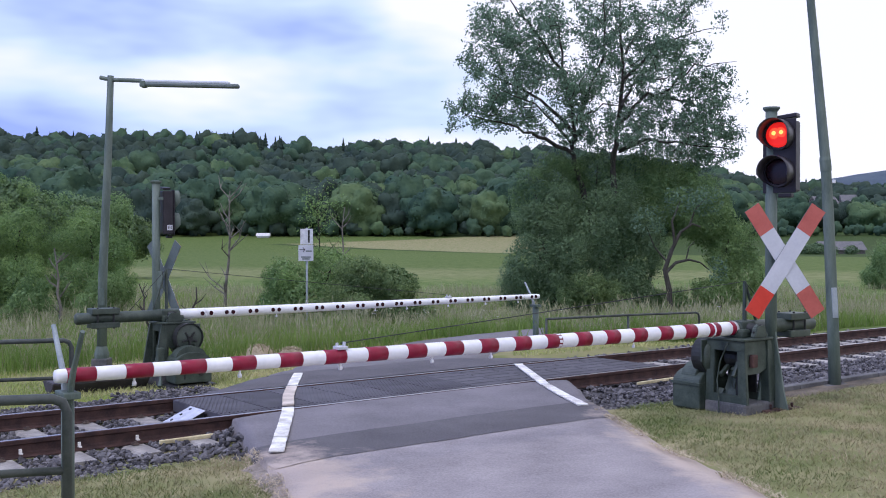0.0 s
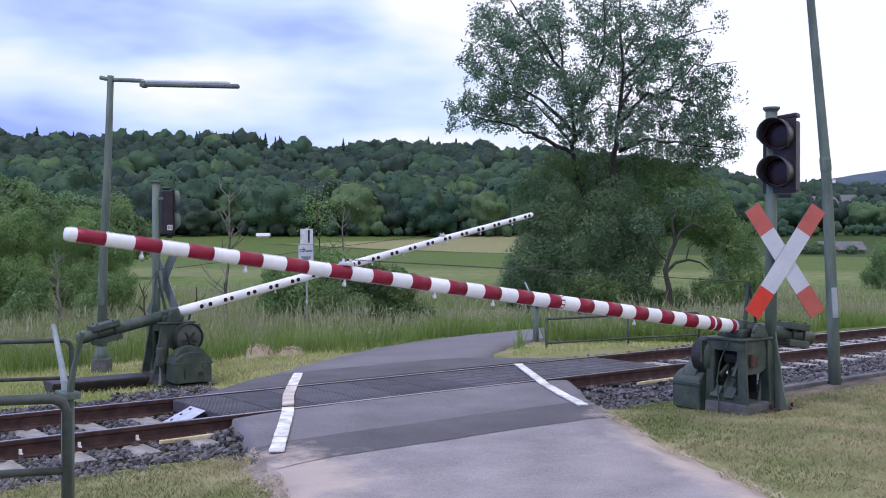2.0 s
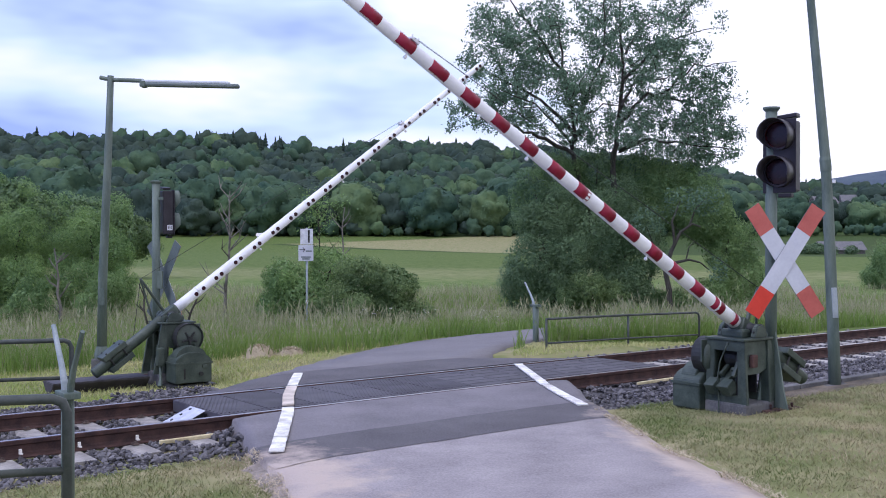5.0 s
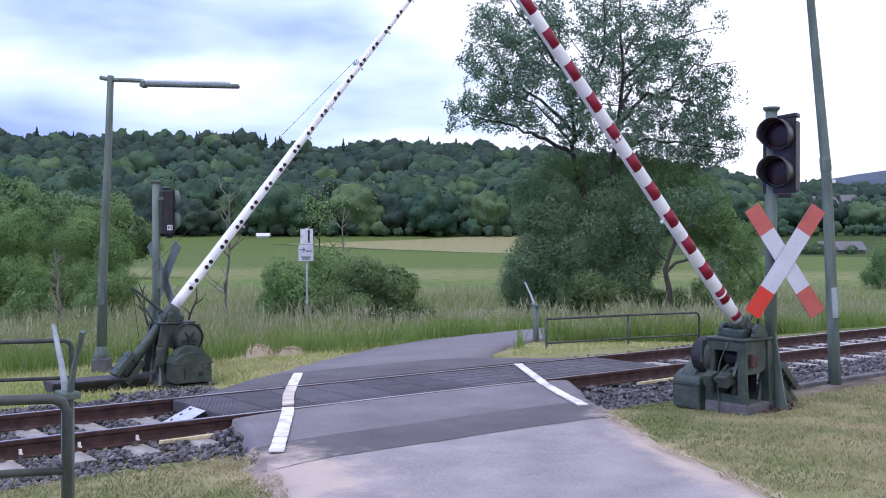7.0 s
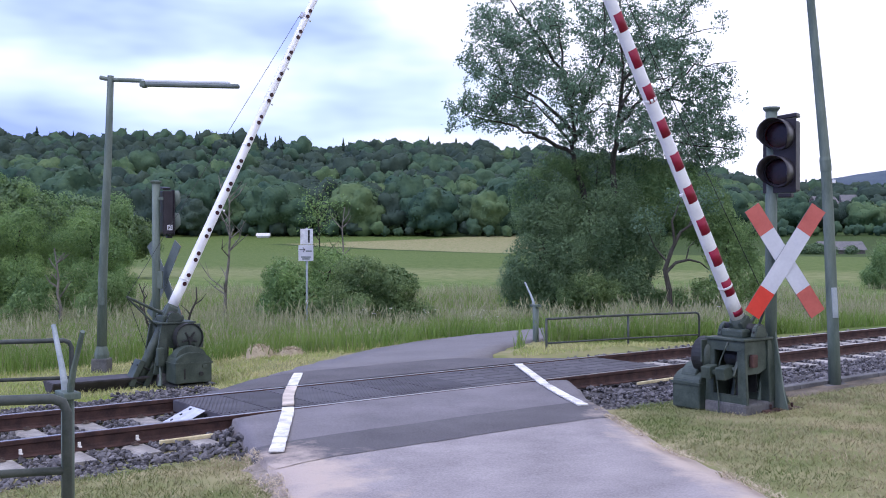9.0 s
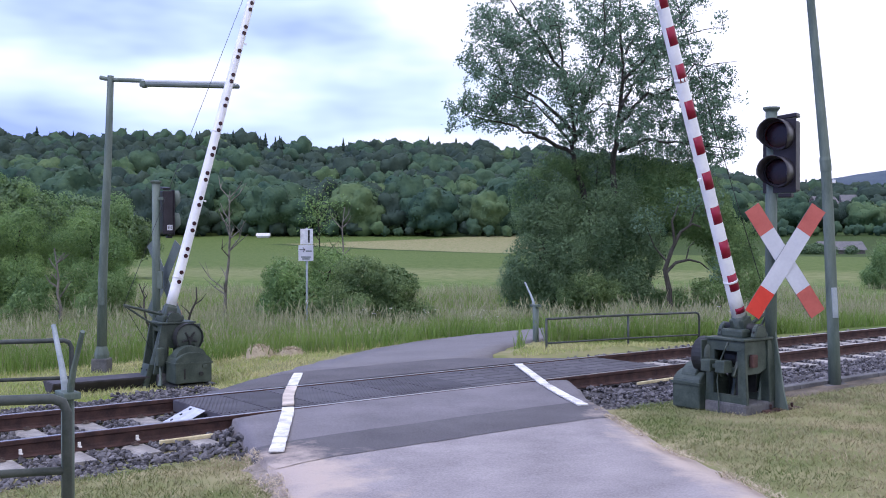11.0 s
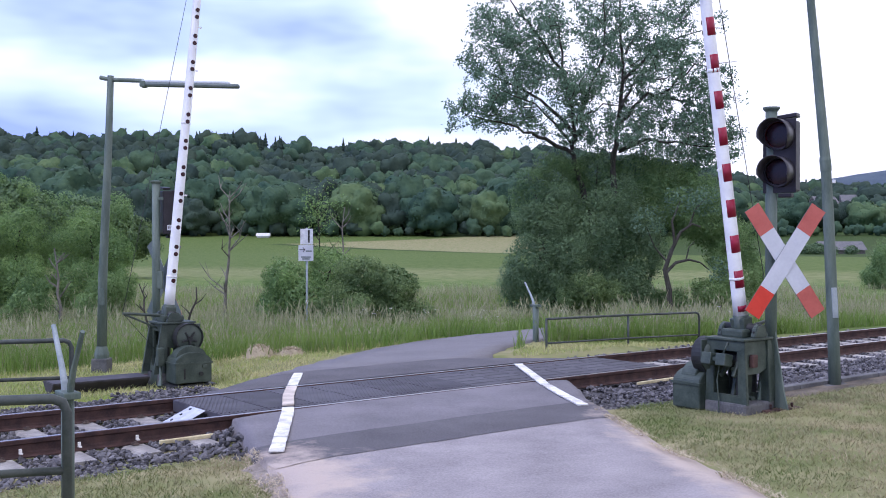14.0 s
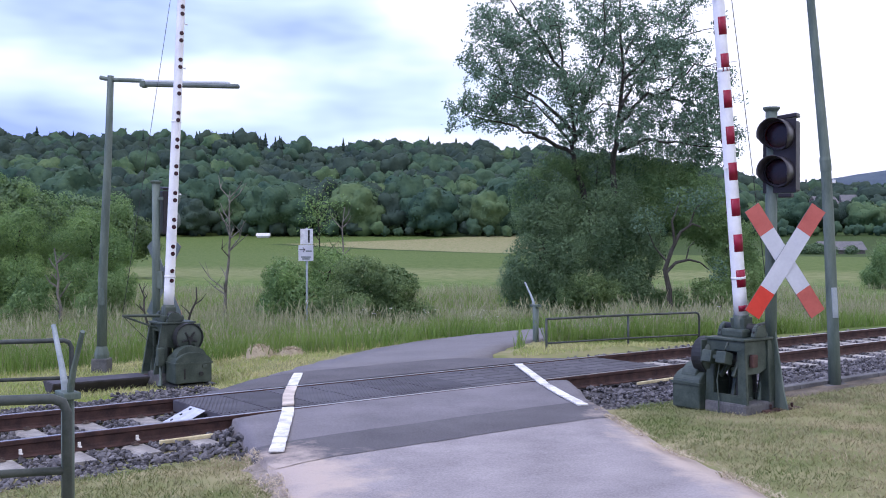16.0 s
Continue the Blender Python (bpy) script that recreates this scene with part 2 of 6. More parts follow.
def ground_material():
    """Meadow in strips (mown, green, hay) that lie across the valley, with mottling; near the track drier and sandy."""
    m = bpy.data.materials.new("meadow_soil_and_turf")
    m.use_nodes = True
    n, l = m.node_tree.nodes, m.node_tree.links
    b = n["Principled BSDF"]
    b.inputs["Roughness"].default_value = 0.95
    b.inputs["Specular IOR Level"].default_value = 0.1
    geo = n.new("ShaderNodeTexCoord")
    sep = n.new("ShaderNodeSeparateXYZ")
    l.new(geo.outputs["Object"], sep.inputs[0])
    nz = n.new("ShaderNodeTexNoise")
    nz.inputs["Scale"].default_value, nz.inputs["Detail"].default_value = 0.05, 5
    l.new(geo.outputs["Object"], nz.inputs["Vector"])
    # distance across the valley, slightly askew, with wavering edges
    a0 = n.new("ShaderNodeMath"); a0.operation = "MULTIPLY_ADD"; a0.inputs[1].default_value = 0.002; a0.inputs[2].default_value = 1.0
    l.new(sep.outputs["X"], a0.inputs[0])
    a1 = n.new("ShaderNodeMath"); a1.operation = "MULTIPLY"
    l.new(a0.outputs[0], a1.inputs[0]); l.new(sep.outputs["Y"], a1.inputs[1])
    a2 = n.new("ShaderNodeMath"); a2.operation = "MULTIPLY_ADD"; a2.inputs[1].default_value = 14.0
    l.new(nz.outputs["Fac"], a2.inputs[0]); l.new(a1.outputs[0], a2.inputs[2])
    lg = n.new("ShaderNodeMath"); lg.operation = "LOGARITHM"; lg.inputs[1].default_value = 10
    mx = n.new("ShaderNodeMath"); mx.operation = "MAXIMUM"; mx.inputs[1].default_value = 1.0
    l.new(a2.outputs[0], mx.inputs[0]); l.new(mx.outputs[0], lg.inputs[0])
    mr = n.new("ShaderNodeMapRange")
    mr.inputs["From Min"].default_value, mr.inputs["From Max"].default_value = 1.0, 3.0
    l.new(lg.outputs[0], mr.inputs["Value"])
    ramp = n.new("ShaderNodeValToRGB")

    def pos(d):
        return (math.log10(d) - 1) / 2

    dry, green, pale, fresh, hay, dark = ((0.265, 0.25, 0.145), (0.118, 0.158, 0.052), (0.20, 0.215, 0.105), (0.142, 0.19, 0.068), (0.29, 0.265, 0.16), (0.035, 0.06, 0.02))
    stops = [(27, dry), (33, green), (46, pale), (57, pale), (64, fresh), (80, fresh), (92, pale), (108, pale), (124, green), (372, green), (392, dark), (900, dark)]
    el = ramp.color_ramp.elements
    while len(el) < len(stops):
        el.new(0.5)
    for e, (d, c) in zip(el, stops):
        e.position, e.color = pos(d), (*c, 1)
    l.new(mr.outputs["Result"], ramp.inputs[0])

    def line(kx, ky, c, soft):
        """0 on one side of a line across the land, 1 on the other, with a soft wavering edge."""
        dot = n.new("ShaderNodeVectorMath"); dot.operation = "DOT_PRODUCT"; dot.inputs[1].default_value = (kx, ky, 0)
        l.new(geo.outputs["Object"], dot.inputs[0])
        wav = n.new("ShaderNodeMath"); wav.operation = "MULTIPLY_ADD"; wav.inputs[1].default_value = 9.0
        l.new(nz.outputs["Fac"], wav.inputs[0]); l.new(dot.outputs["Value"], wav.inputs[2])
        r = n.new("ShaderNodeMapRange"); r.interpolation_type = "SMOOTHSTEP"
        r.inputs["From Min"].default_value, r.inputs["From Max"].default_value = c + 4.5 - soft, c + 4.5 + soft
        l.new(wav.outputs[0], r.inputs["Value"])
        return r.outputs["Result"]

    def times(a, b):
        m_ = n.new("ShaderNodeMath"); m_.operation = "MULTIPLY"
        l.new(a, m_.inputs[0]); l.new(b, m_.inputs[1])
        return m_.outputs[0]

    def over(under, colour, mask):
        x_ = n.new("ShaderNodeMix"); x_.data_type = "RGBA"; x_.inputs["B"].default_value = (*colour, 1)
        l.new(under, x_.inputs["A"]); l.new(mask, x_.inputs["Factor"])
        return x_.outputs["Result"]

    # a wedge of hay lies askew before the wood, with a dark balk below it
    top_edge = line(0.65, -1.0, -364.5, 3.0)
    land = over(ramp.outputs[0], (0.055, 0.085, 0.03), times(line(0.9, 1.0, 277.0, 2.0), top_edge))
    land = over(land, hay, times(times(line(0.9, 1.0, 284.0, 1.6), top_edge), line(-1.0, 0.0, -34.0, 9.0)))
    mott = n.new("ShaderNodeTexNoise")
    mott.inputs["Scale"].default_value, mott.inputs["Detail"].default_value = 1.3, 7
    l.new(geo.outputs["Object"], mott.inputs["Vector"])
    mo2 = n.new("ShaderNodeMapRange")
    mo2.inputs["From Min"].default_value, mo2.inputs["From Max"].default_value = 0.3, 0.7
    mo2.inputs["To Min"].default_value, mo2.inputs["To Max"].default_value = 0.7, 1.25
    l.new(mott.outputs["Fac"], mo2.inputs["Value"])
    mul = n.new("ShaderNodeMix"); mul.data_type = "RGBA"; mul.blend_type = "MULTIPLY"
    mul.inputs["Factor"].default_value = 1
    tint = n.new("ShaderNodeMix"); tint.data_type = "RGBA"
    tint.inputs["A"].default_value, tint.inputs["B"].default_value = (0.5, 0.66, 0.36, 1), (1.15, 1.08, 1.05, 1)
    mo2.inputs["To Min"].default_value, mo2.inputs["To Max"].default_value = 0.0, 1.0
    l.new(mo2.outputs["Result"], tint.inputs["Factor"])
    l.new(land, mul.inputs["A"]); l.new(tint.outputs["Result"], mul.inputs["B"])
    l.new(mul.outputs["Result"], b.inputs["Base Color"])
    bp = n.new("ShaderNodeBump"); bp.inputs["Strength"].default_value, bp.inputs["Distance"].default_value = 0.5, 0.05
    l.new(mott.outputs["Fac"], bp.inputs["Height"]); l.new(bp.outputs[0], b.inputs["Normal"])
    return m


def wash_with_sand(m):
    """Pale sand washed over the lane's edges where the turf meets it: two uneven stains."""
    n, l = m.node_tree.nodes, m.node_tree.links
    b = n["Principled BSDF"]
    under = b.inputs["Base Color"].links[0].from_socket
    tc = n.new("ShaderNodeTexCoord")
    warp = n.new("ShaderNodeTexNoise")
    warp.inputs["Scale"].default_value, warp.inputs["Detail"].default_value, warp.inputs["Roughness"].default_value = 2.6, 7, 0.68
    l.new(tc.outputs["Object"], warp.inputs["Vector"])
    last = under
    for loc, turn, size in (((-1.30, 8.10, 0), 17, (0.80, 1.2, 1)), ((2.2, 8.9, 0), 9, (0.42, 2.8, 1))):
        mp = n.new("ShaderNodeMapping")
        mp.vector_type = "TEXTURE"
        mp.inputs["Location"].default_value, mp.inputs["Rotation"].default_value, mp.inputs["Scale"].default_value = loc, (0, 0, radians(turn)), size
        l.new(tc.outputs["Object"], mp.inputs[0])
        flat = n.new("ShaderNodeVectorMath"); flat.operation = "MULTIPLY"; flat.inputs[1].default_value = (1, 1, 0)
        l.new(mp.outputs[0], flat.inputs[0])
        ln = n.new("ShaderNodeVectorMath"); ln.operation = "LENGTH"
        l.new(flat.outputs[0], ln.inputs[0])
        ad = n.new("ShaderNodeMath"); ad.operation = "MULTIPLY_ADD"; ad.inputs[1].default_value = 2.2
        l.new(warp.outputs["Fac"], ad.inputs[0]); l.new(ln.outputs["Value"], ad.inputs[2])
        mr = n.new("ShaderNodeMapRange")
        mr.inputs["From Min"].default_value, mr.inputs["From Max"].default_value = 2.15, 1.5
        mr.inputs["To Max"].default_value = 0.95
        l.new(ad.outputs[0], mr.inputs["Value"])
        mix = n.new("ShaderNodeMix"); mix.data_type = "RGBA"; mix.inputs["B"].default_value = (0.47, 0.39, 0.335, 1)
        l.new(last, mix.inputs["A"]); l.new(mr.outputs["Result"], mix.inputs["Factor"])
        last = mix.outputs["Result"]
    l.new(last, b.inputs["Base Color"])


wash_with_sand(M_ASPHALT)
wash_with_sand(M_ASPHALT_NEW)
M_GROUND = ground_material()


# ---------------------------------------------------------------- mesh tools
def mesh_object(name, bm, material, smooth=False):
    me = bpy.data.meshes.new(name)
    bm.to_mesh(me)
    bm.free()
    for m in material if isinstance(material, (list, tuple)) else [material]:
        me.materials.append(m)
    if smooth:
        me.polygons.foreach_set("use_smooth", [True] * len(me.polygons))
    return new(name, me)


def part(name, bm, material, parent, label="", smooth=False):
    ob = mesh_object(name, bm, material, smooth)
    ob.parent = parent
    if label:
        ob["label"] = label
    return ob


def again(ob, m):
    """One more object on the same mesh, under the same parent."""
    o = new(ob.name.split(".")[0], ob.data)
    o.parent = ob.parent
    o.matrix_basis = m
    return o


def thing(name, label, category, m=None, group="", kind=""):
    ob = new(name)
    ob.empty_display_size = 0.2
    if m is not None:
        ob.matrix_basis = m
    return tagged(ob, label, category, group, kind)


def box(size, at=(0, 0, 0), turn=(0, 0, 0), bevel=0.0, bm=None):
    bm = bm or bmesh.new()
    made = bmesh.ops.create_cube(bm, size=1.0)["verts"]
    bmesh.ops.transform(bm, matrix=Matrix.Diagonal((*size, 1)), verts=made)
    if bevel:
        edges = list({e for v in made for e in v.link_edges})
        got = bmesh.ops.bevel(bm, geom=edges, offset=bevel, segments=2, affect="EDGES", profile=0.6)
        made = list(set(got["verts"]) | {v for v in made if v.is_valid})
    bmesh.ops.transform(bm, matrix=pose(*at, *turn), verts=made)
    return bm


def tube(path, radii, sides=10, bm=None, caps=True):
    """A round bar along a path, with one radius or one for each point."""
    bm = bm or bmesh.new()
    pts = [Vector(p) for p in path]
    if not isinstance(radii, (list, tuple)):
        radii = [radii] * len(pts)
    rings, side = [], None
    for i, p in enumerate(pts):
        way = (pts[min(i + 1, len(pts) - 1)] - pts[max(i - 1, 0)]).normalized()
        if side is None:
            side = way.orthogonal().normalized()
        side = (side - way * side.dot(way))
        side = side.normalized() if side.length > 1e-5 else way.orthogonal().normalized()
        up = way.cross(side)
        rings.append([bm.verts.new(p + (side * math.cos(a) + up * math.sin(a)) * radii[i]) for a in (2 * math.pi * k / sides for k in range(sides))])
    for a, b in zip(rings, rings[1:]):
        for k in range(sides):
            bm.faces.new((a[k], a[(k + 1) % sides], b[(k + 1) % sides], b[k]))
    if caps:
        bm.faces.new(rings[0][::-1])
        bm.faces.new(rings[-1])
    return bm


def prism(outline, depth, m=None, bm=None, bevel=0.0):
    """A plate: an outline in x and z, thick along y, moved by m."""
    bm = bm or bmesh.new()
    a = [bm.verts.new((x, -depth / 2, z)) for x, z in outline]
    b = [bm.verts.new((x, depth / 2, z)) for x, z in outline]
    faces = [bm.faces.new(a), bm.faces.new(b[::-1])]
    for i in range(len(a)):
        j = (i + 1) % len(a)
        faces.append(bm.faces.new((a[j], a[i], b[i], b[j])))
    bmesh.ops.recalc_face_normals(bm, faces=faces)
    verts = a + b
    if bevel:
        got = bmesh.ops.bevel(bm, geom=list({e for f in faces for e in f.edges}), offset=bevel, segments=2, affect="EDGES")
        verts = list(set(got["verts"]) | {v for v in verts if v.is_valid})
    if m is not None:
        bmesh.ops.transform(bm, matrix=m, verts=verts)
    return bm


def fast_mesh(name, verts, faces, material, smooth=False):
    """A mesh object out of arrays; faces all have the same number of corners."""
    me = bpy.data.meshes.new(name)
    faces = np.asarray(faces, np.int32)
    k = faces.shape[1]
    me.vertices.add(len(verts))
    me.vertices.foreach_set("co", np.asarray(verts, np.float32).ravel())
    me.loops.add(faces.size)
    me.loops.foreach_set("vertex_index", faces.ravel())
    me.polygons.add(len(faces))
    me.polygons.foreach_set("loop_start", np.arange(0, faces.size, k, dtype=np.int32))
    me.polygons.foreach_set("use_smooth", np.full(len(faces), smooth))
    me.materials.append(material)
    me.update(calc_edges=True)
    me.validate()
    return new(name, me)


# ---------------------------------------------------------------- the plan: s runs along the track, w across it
ALONG = radians(37.6)
CA, SA = math.cos(ALONG), math.sin(ALONG)


def T(s, w, z=0.0):
    return (s * CA - w * SA, s * SA + w * CA, z)


def sw_of(x, y):
    return x * CA + y * SA, -x * SA + y * CA


W_NEAR, W_FAR = 9.918, 11.423
W_MID = (W_NEAR + W_FAR) / 2


def lerp_table(x, table):
    return float(np.interp(x, [a for a, _ in table], [b for _, b in table]))


NEAR_LEFT = [(-12, -6.0), (0, -0.5), (4.0, 2.05), (6.6, 3.66), (7.2, 3.92), (7.62, 4.02), (8.41, 4.27), (9.8, 4.75)]
NEAR_RIGHT = [(-12, 1.5), (0, 5.3), (4.32, 6.55), (6.14, 7.35), (7.0, 7.85), (7.62, 8.2), (8.33, 8.66), (9.8, 9.7)]
LANE = [(-1.0, 14.0), (-0.75, 16.0), (-0.38, 18.0), (0.08, 19.8), (0.85, 21.5), (2.2, 23.3), (4.0, 25.3), (4.9, 26.2)]

SKYLINE = [(-0.60, 0.112), (-0.44, 0.110), (-0.40, 0.111), (-0.36, 0.108), (-0.30, 0.112), (-0.23, 0.1145), (-0.19, 0.110), (-0.165, 0.104), (-0.12, 0.098), (-0.08, 0.104), (0.04, 0.103), (0.07, 0.098), (0.10, 0.099),
           (0.20, 0.085), (0.28, 0.075), (0.31, 0.071), (0.35, 0.067), (0.40, 0.064), (0.60, 0.060)]


def ground_z(x, y):
    """Height of the land: trackside, valley meadow, wooded hillside."""
    s, w = sw_of(x, y)
    if y < 34:
        z = lerp_table(w, [(-20, -0.02), (5, -0.06), (7, -0.12), (8.6, -0.17), (9.0, -0.215), (12.3, -0.215), (12.9, -0.25), (14.2, -0.36), (20, -0.5), (40, -0.85)])
        if s > 6.5 and w > 12.4:
            high = lerp_table(w, [(12.4, -0.215), (12.8, -0.10), (14.2, -0.14), (17, -0.29), (20, -0.42), (25, -0.6), (40, -0.85)])
            z += (high - z) * min(1.0, (s - 6.5) / 2.0) * max(0.0, min(1.0, (17.0 - s) / 3.0))
        z += 0.02 * noise.noise((x * 0.7, y * 0.7, 3.0)) * min(1.0, abs(w - 10.6) / 3)
        if y > 26:
            z = z + (-0.95 - z) * (y - 26) / 8
        return z
    if y < 262:
        return -0.95 - 0.15 * min(1, (y - 34) / 60)
    if y < 385:
        return -1.1 + 6.0 * ((y - 262) / 123) ** 1.6
    crest = EYE_H + 740 * (lerp_table(x / max(y, 1), SKYLINE) - 0.021)
    k = min(1.0, (y - 385) / 355)
    k = k * k * (3 - 2 * k) * 0.35 + k * 0.65
    return 4.9 + (crest - 4.9) * k + 3 * noise.noise((x * 0.006, y * 0.006, 0.5)) * k


def build_ground():
    ys = list(np.arange(-14, 4, 1.5)) + list(np.arange(4, 27, 0.3)) + list(np.arange(27, 60, 2.0)) + list(np.arange(60, 385, 12.0)) + list(np.arange(385, 900, 22.0)) + [1200, 2000, 4200]
    xs = sorted(set([-4000, -2000, -1200] + list(np.arange(-900, -60, 30.0)) + list(np.arange(-60, -12, 4.0)) + [round(v, 2) for v in np.arange(-12, 16, 0.3)] + list(np.arange(16, 60, 4.0)) + list(np.arange(60, 930, 30.0)) + [1200, 2000, 4000]))
    verts = []
    for y in ys:
        for x in xs:
            z = ground_z(x, min(y, 800.0))
            if y < 34:
                s, w = sw_of(x, y)
                if w < 9.6 and lerp_table(w, NEAR_LEFT) + 0.25 < s < lerp_table(w, NEAR_RIGHT) - 0.25:
                    z -= 0.22
                if (8.35 if s < 11.4 else 8.05) < w < 12.4 and s > lerp_table(min(w, 9.8), NEAR_RIGHT) + 0.15:
                    z = -0.3
                if 9.6 <= w < 12.9 and 4.9 < s < 11.5:
                    z -= 0.12
                if w > 12.0 and min(math.hypot(x - a, y - b) for a, b in LANE_FINE) < 1.15:
                    z -= 0.15
            verts.append((x, y, z))
    n = len(xs)
    faces = [(j * n + i, j * n + i + 1, (j + 1) * n + i + 1, (j + 1) * n + i) for j in range(len(ys) - 1) for i in range(n - 1)]
    ob = fast_mesh("ground", verts, faces, M_GROUND, True)
    tagged(ob, "valley meadow and trackside turf with dry and green strips", "ground", kind="structure")


def fine(path, step=0.4):
    out = []
    for (a, b), (c, d) in zip(path, path[1:]):
        k = max(1, int(math.hypot(c - a, d - b) / step))
        out += [(a + (c - a) * i / k, b + (d - b) * i / k) for i in range(k)]
    return out + [path[-1]]


def smooth_path(path, rounds=3):
    for _ in range(rounds):
        q = [path[0]]
        for (a, b), (c, d) in zip(path, path[1:]):
            q += [(a * 0.75 + c * 0.25, b * 0.75 + d * 0.25), (a * 0.25 + c * 0.75, b * 0.25 + d * 0.75)]
        path = q + [path[-1]]
    return path


LANE_S = smooth_path(LANE)
LANE_FINE = fine(LANE_S)
build_ground()


def road_z(w):
    return lerp_table(w, [(-12, -0.03), (6, -0.035), (9, -0.012), (9.85, 0.0), (11.5, 0.0), (12.75, -0.03), (14.0, -0.09), (17, -0.25), (20, -0.38), (25, -0.56), (60, -0.9)])


def w_slab(name, w0, w1, left, right, material, label, lift=0.0, rows=24, cols=14, ragged=0.05, drop=0.25, wave=0.0, slope=0):
    """Road surface between two lines across the track's normal, with ragged edges and a skirt."""
    bm = bmesh.new()
    grid = []
    for i in range(rows + 1):
        w = w0 + (w1 - w0) * i / rows
        a = lerp_table(w, left) + ragged * (noise.noise((w * 1.7, 0.3, 1)) + 0.6 * noise.noise((w * 6, 0.3, 1)))
        b = lerp_table(w, right) + ragged * (noise.noise((w * 1.7, 7.3, 1)) + 0.6 * noise.noise((w * 6, 5.3, 1)))
        z = road_z(w) + lift
        edge = z
        if slope < 0:
            gx, gy, _ = T(a - 0.05, w)
            edge = ground_z(gx, gy) - 0.15
        row = [bm.verts.new(T(a - 0.05, w, edge - drop))]
        for k in range(cols + 1):
            s = a + (b - a) * k / cols
            fall = (1 - k / cols) if slope < 0 else k / cols
            if slope:
                gx, gy, _ = T(s, w)
                z = (road_z(w) + lift) * (1 - fall) + (ground_z(gx, gy) - 0.11) * fall
            dw = wave * (noise.noise((s * 1.3, w0, 4)) + 0.5 * noise.noise((s * 5, w0, 4))) if i in (0, rows) else 0.0
            row.append(bm.verts.new(T(s, w + dw, z - 0.03 * abs(2 * k / cols - 1) ** 6 + 0.006 * noise.noise((s, w, 0)))))
        row.append(bm.verts.new(T(b + 0.05, w, z - drop)))
        grid.append(row)
    for p, q in zip(grid, grid[1:]):
        for k in range(len(p) - 1):
            bm.faces.new((p[k], p[k + 1], q[k + 1], q[k]))
    ob = mesh_object(name, bm, material, True)
    return tagged(ob, label, "road", kind="structure")


w_slab("road", -12, 7.58, NEAR_LEFT, NEAR_RIGHT, M_ASPHALT, "old grey asphalt lane leading to the level crossing", rows=70, ragged=0.09)
w_slab("road_patch", 7.52, 8.38, NEAR_LEFT, NEAR_RIGHT, M_ASPHALT_NEW, "dark asphalt patch laid across the lane", lift=0.004, rows=8, cols=40, wave=0.03)
w_slab("road_crossing", 8.37, 9.845, NEAR_LEFT, NEAR_RIGHT, M_ASPHALT_MID, "grey asphalt strip beside the near rail", lift=0.0, rows=12, cols=40)
w_slab("road_far_apron", 11.50, 12.85, [(11.5, 4.95), (12.85, 6.7)], [(11.5, 11.7), (12.85, 10.5)], M_ASPHALT_NEW, "dark asphalt apron behind the far rail", lift=0.004, rows=10)


w_slab("road_margin_west", 3.0, 8.05, [(w, s - 0.56) for w, s in NEAR_LEFT], [(w, s + 0.12) for w, s in NEAR_LEFT], M_SAND, "sandy gravel margin along the lane", lift=-0.018, rows=90, cols=8, ragged=0.2, drop=0.05, slope=-1)
w_slab("road_margin_east", 2.0, 8.0, [(w, s - 0.12) for w, s in NEAR_RIGHT], [(w, s + 0.42) for w, s in NEAR_RIGHT], M_SAND, "sandy gravel margin along the lane", lift=-0.018, rows=90, cols=8, ragged=0.2, drop=0.05, slope=1)


def build_lane():
    bm = bmesh.new()
    rows = []
    path = LANE_FINE
    for i, (x, y) in enumerate(path):
        a, b = path[max(i - 1, 0)], path[min(i + 1, len(path) - 1)]
        d = Vector((b[0] - a[0], b[1] - a[1])).normalized()
        nrm = Vector((-d.y, d.x))
        row = []
        half = lerp_table(y, [(14, 1.5), (17, 1.32), (20, 1.28)])
        for k, dz in zip((-1.04, -1, -0.6, -0.2, 0.2, 0.6, 1, 1.04), (-0.2, 0, 0, 0, 0, 0, 0, -0.2)):
            hw = k * half + (0.08 * noise.noise((i * 0.5, k, 2)) if abs(k) > 0.9 else 0)
            px, py = x + nrm.x * hw, y + nrm.y * hw
            if sw_of(px, py)[1] < 12.68:
                dz = -0.3
            row.append(bm.verts.new((px, py, road_z(sw_of(px, py)[1]) - 0.004 + dz)))
        rows.append(row)
    for p, q in zip(rows, rows[1:]):
        for k in range(len(p) - 1):
            bm.faces.new((p[k + 1], p[k], q[k], q[k + 1]))
    tagged(mesh_object("road_lane", bm, M_ASPHALT_FAR, True), "narrow asphalt lane bending away behind the crossing", "road", kind="structure")


build_lane()


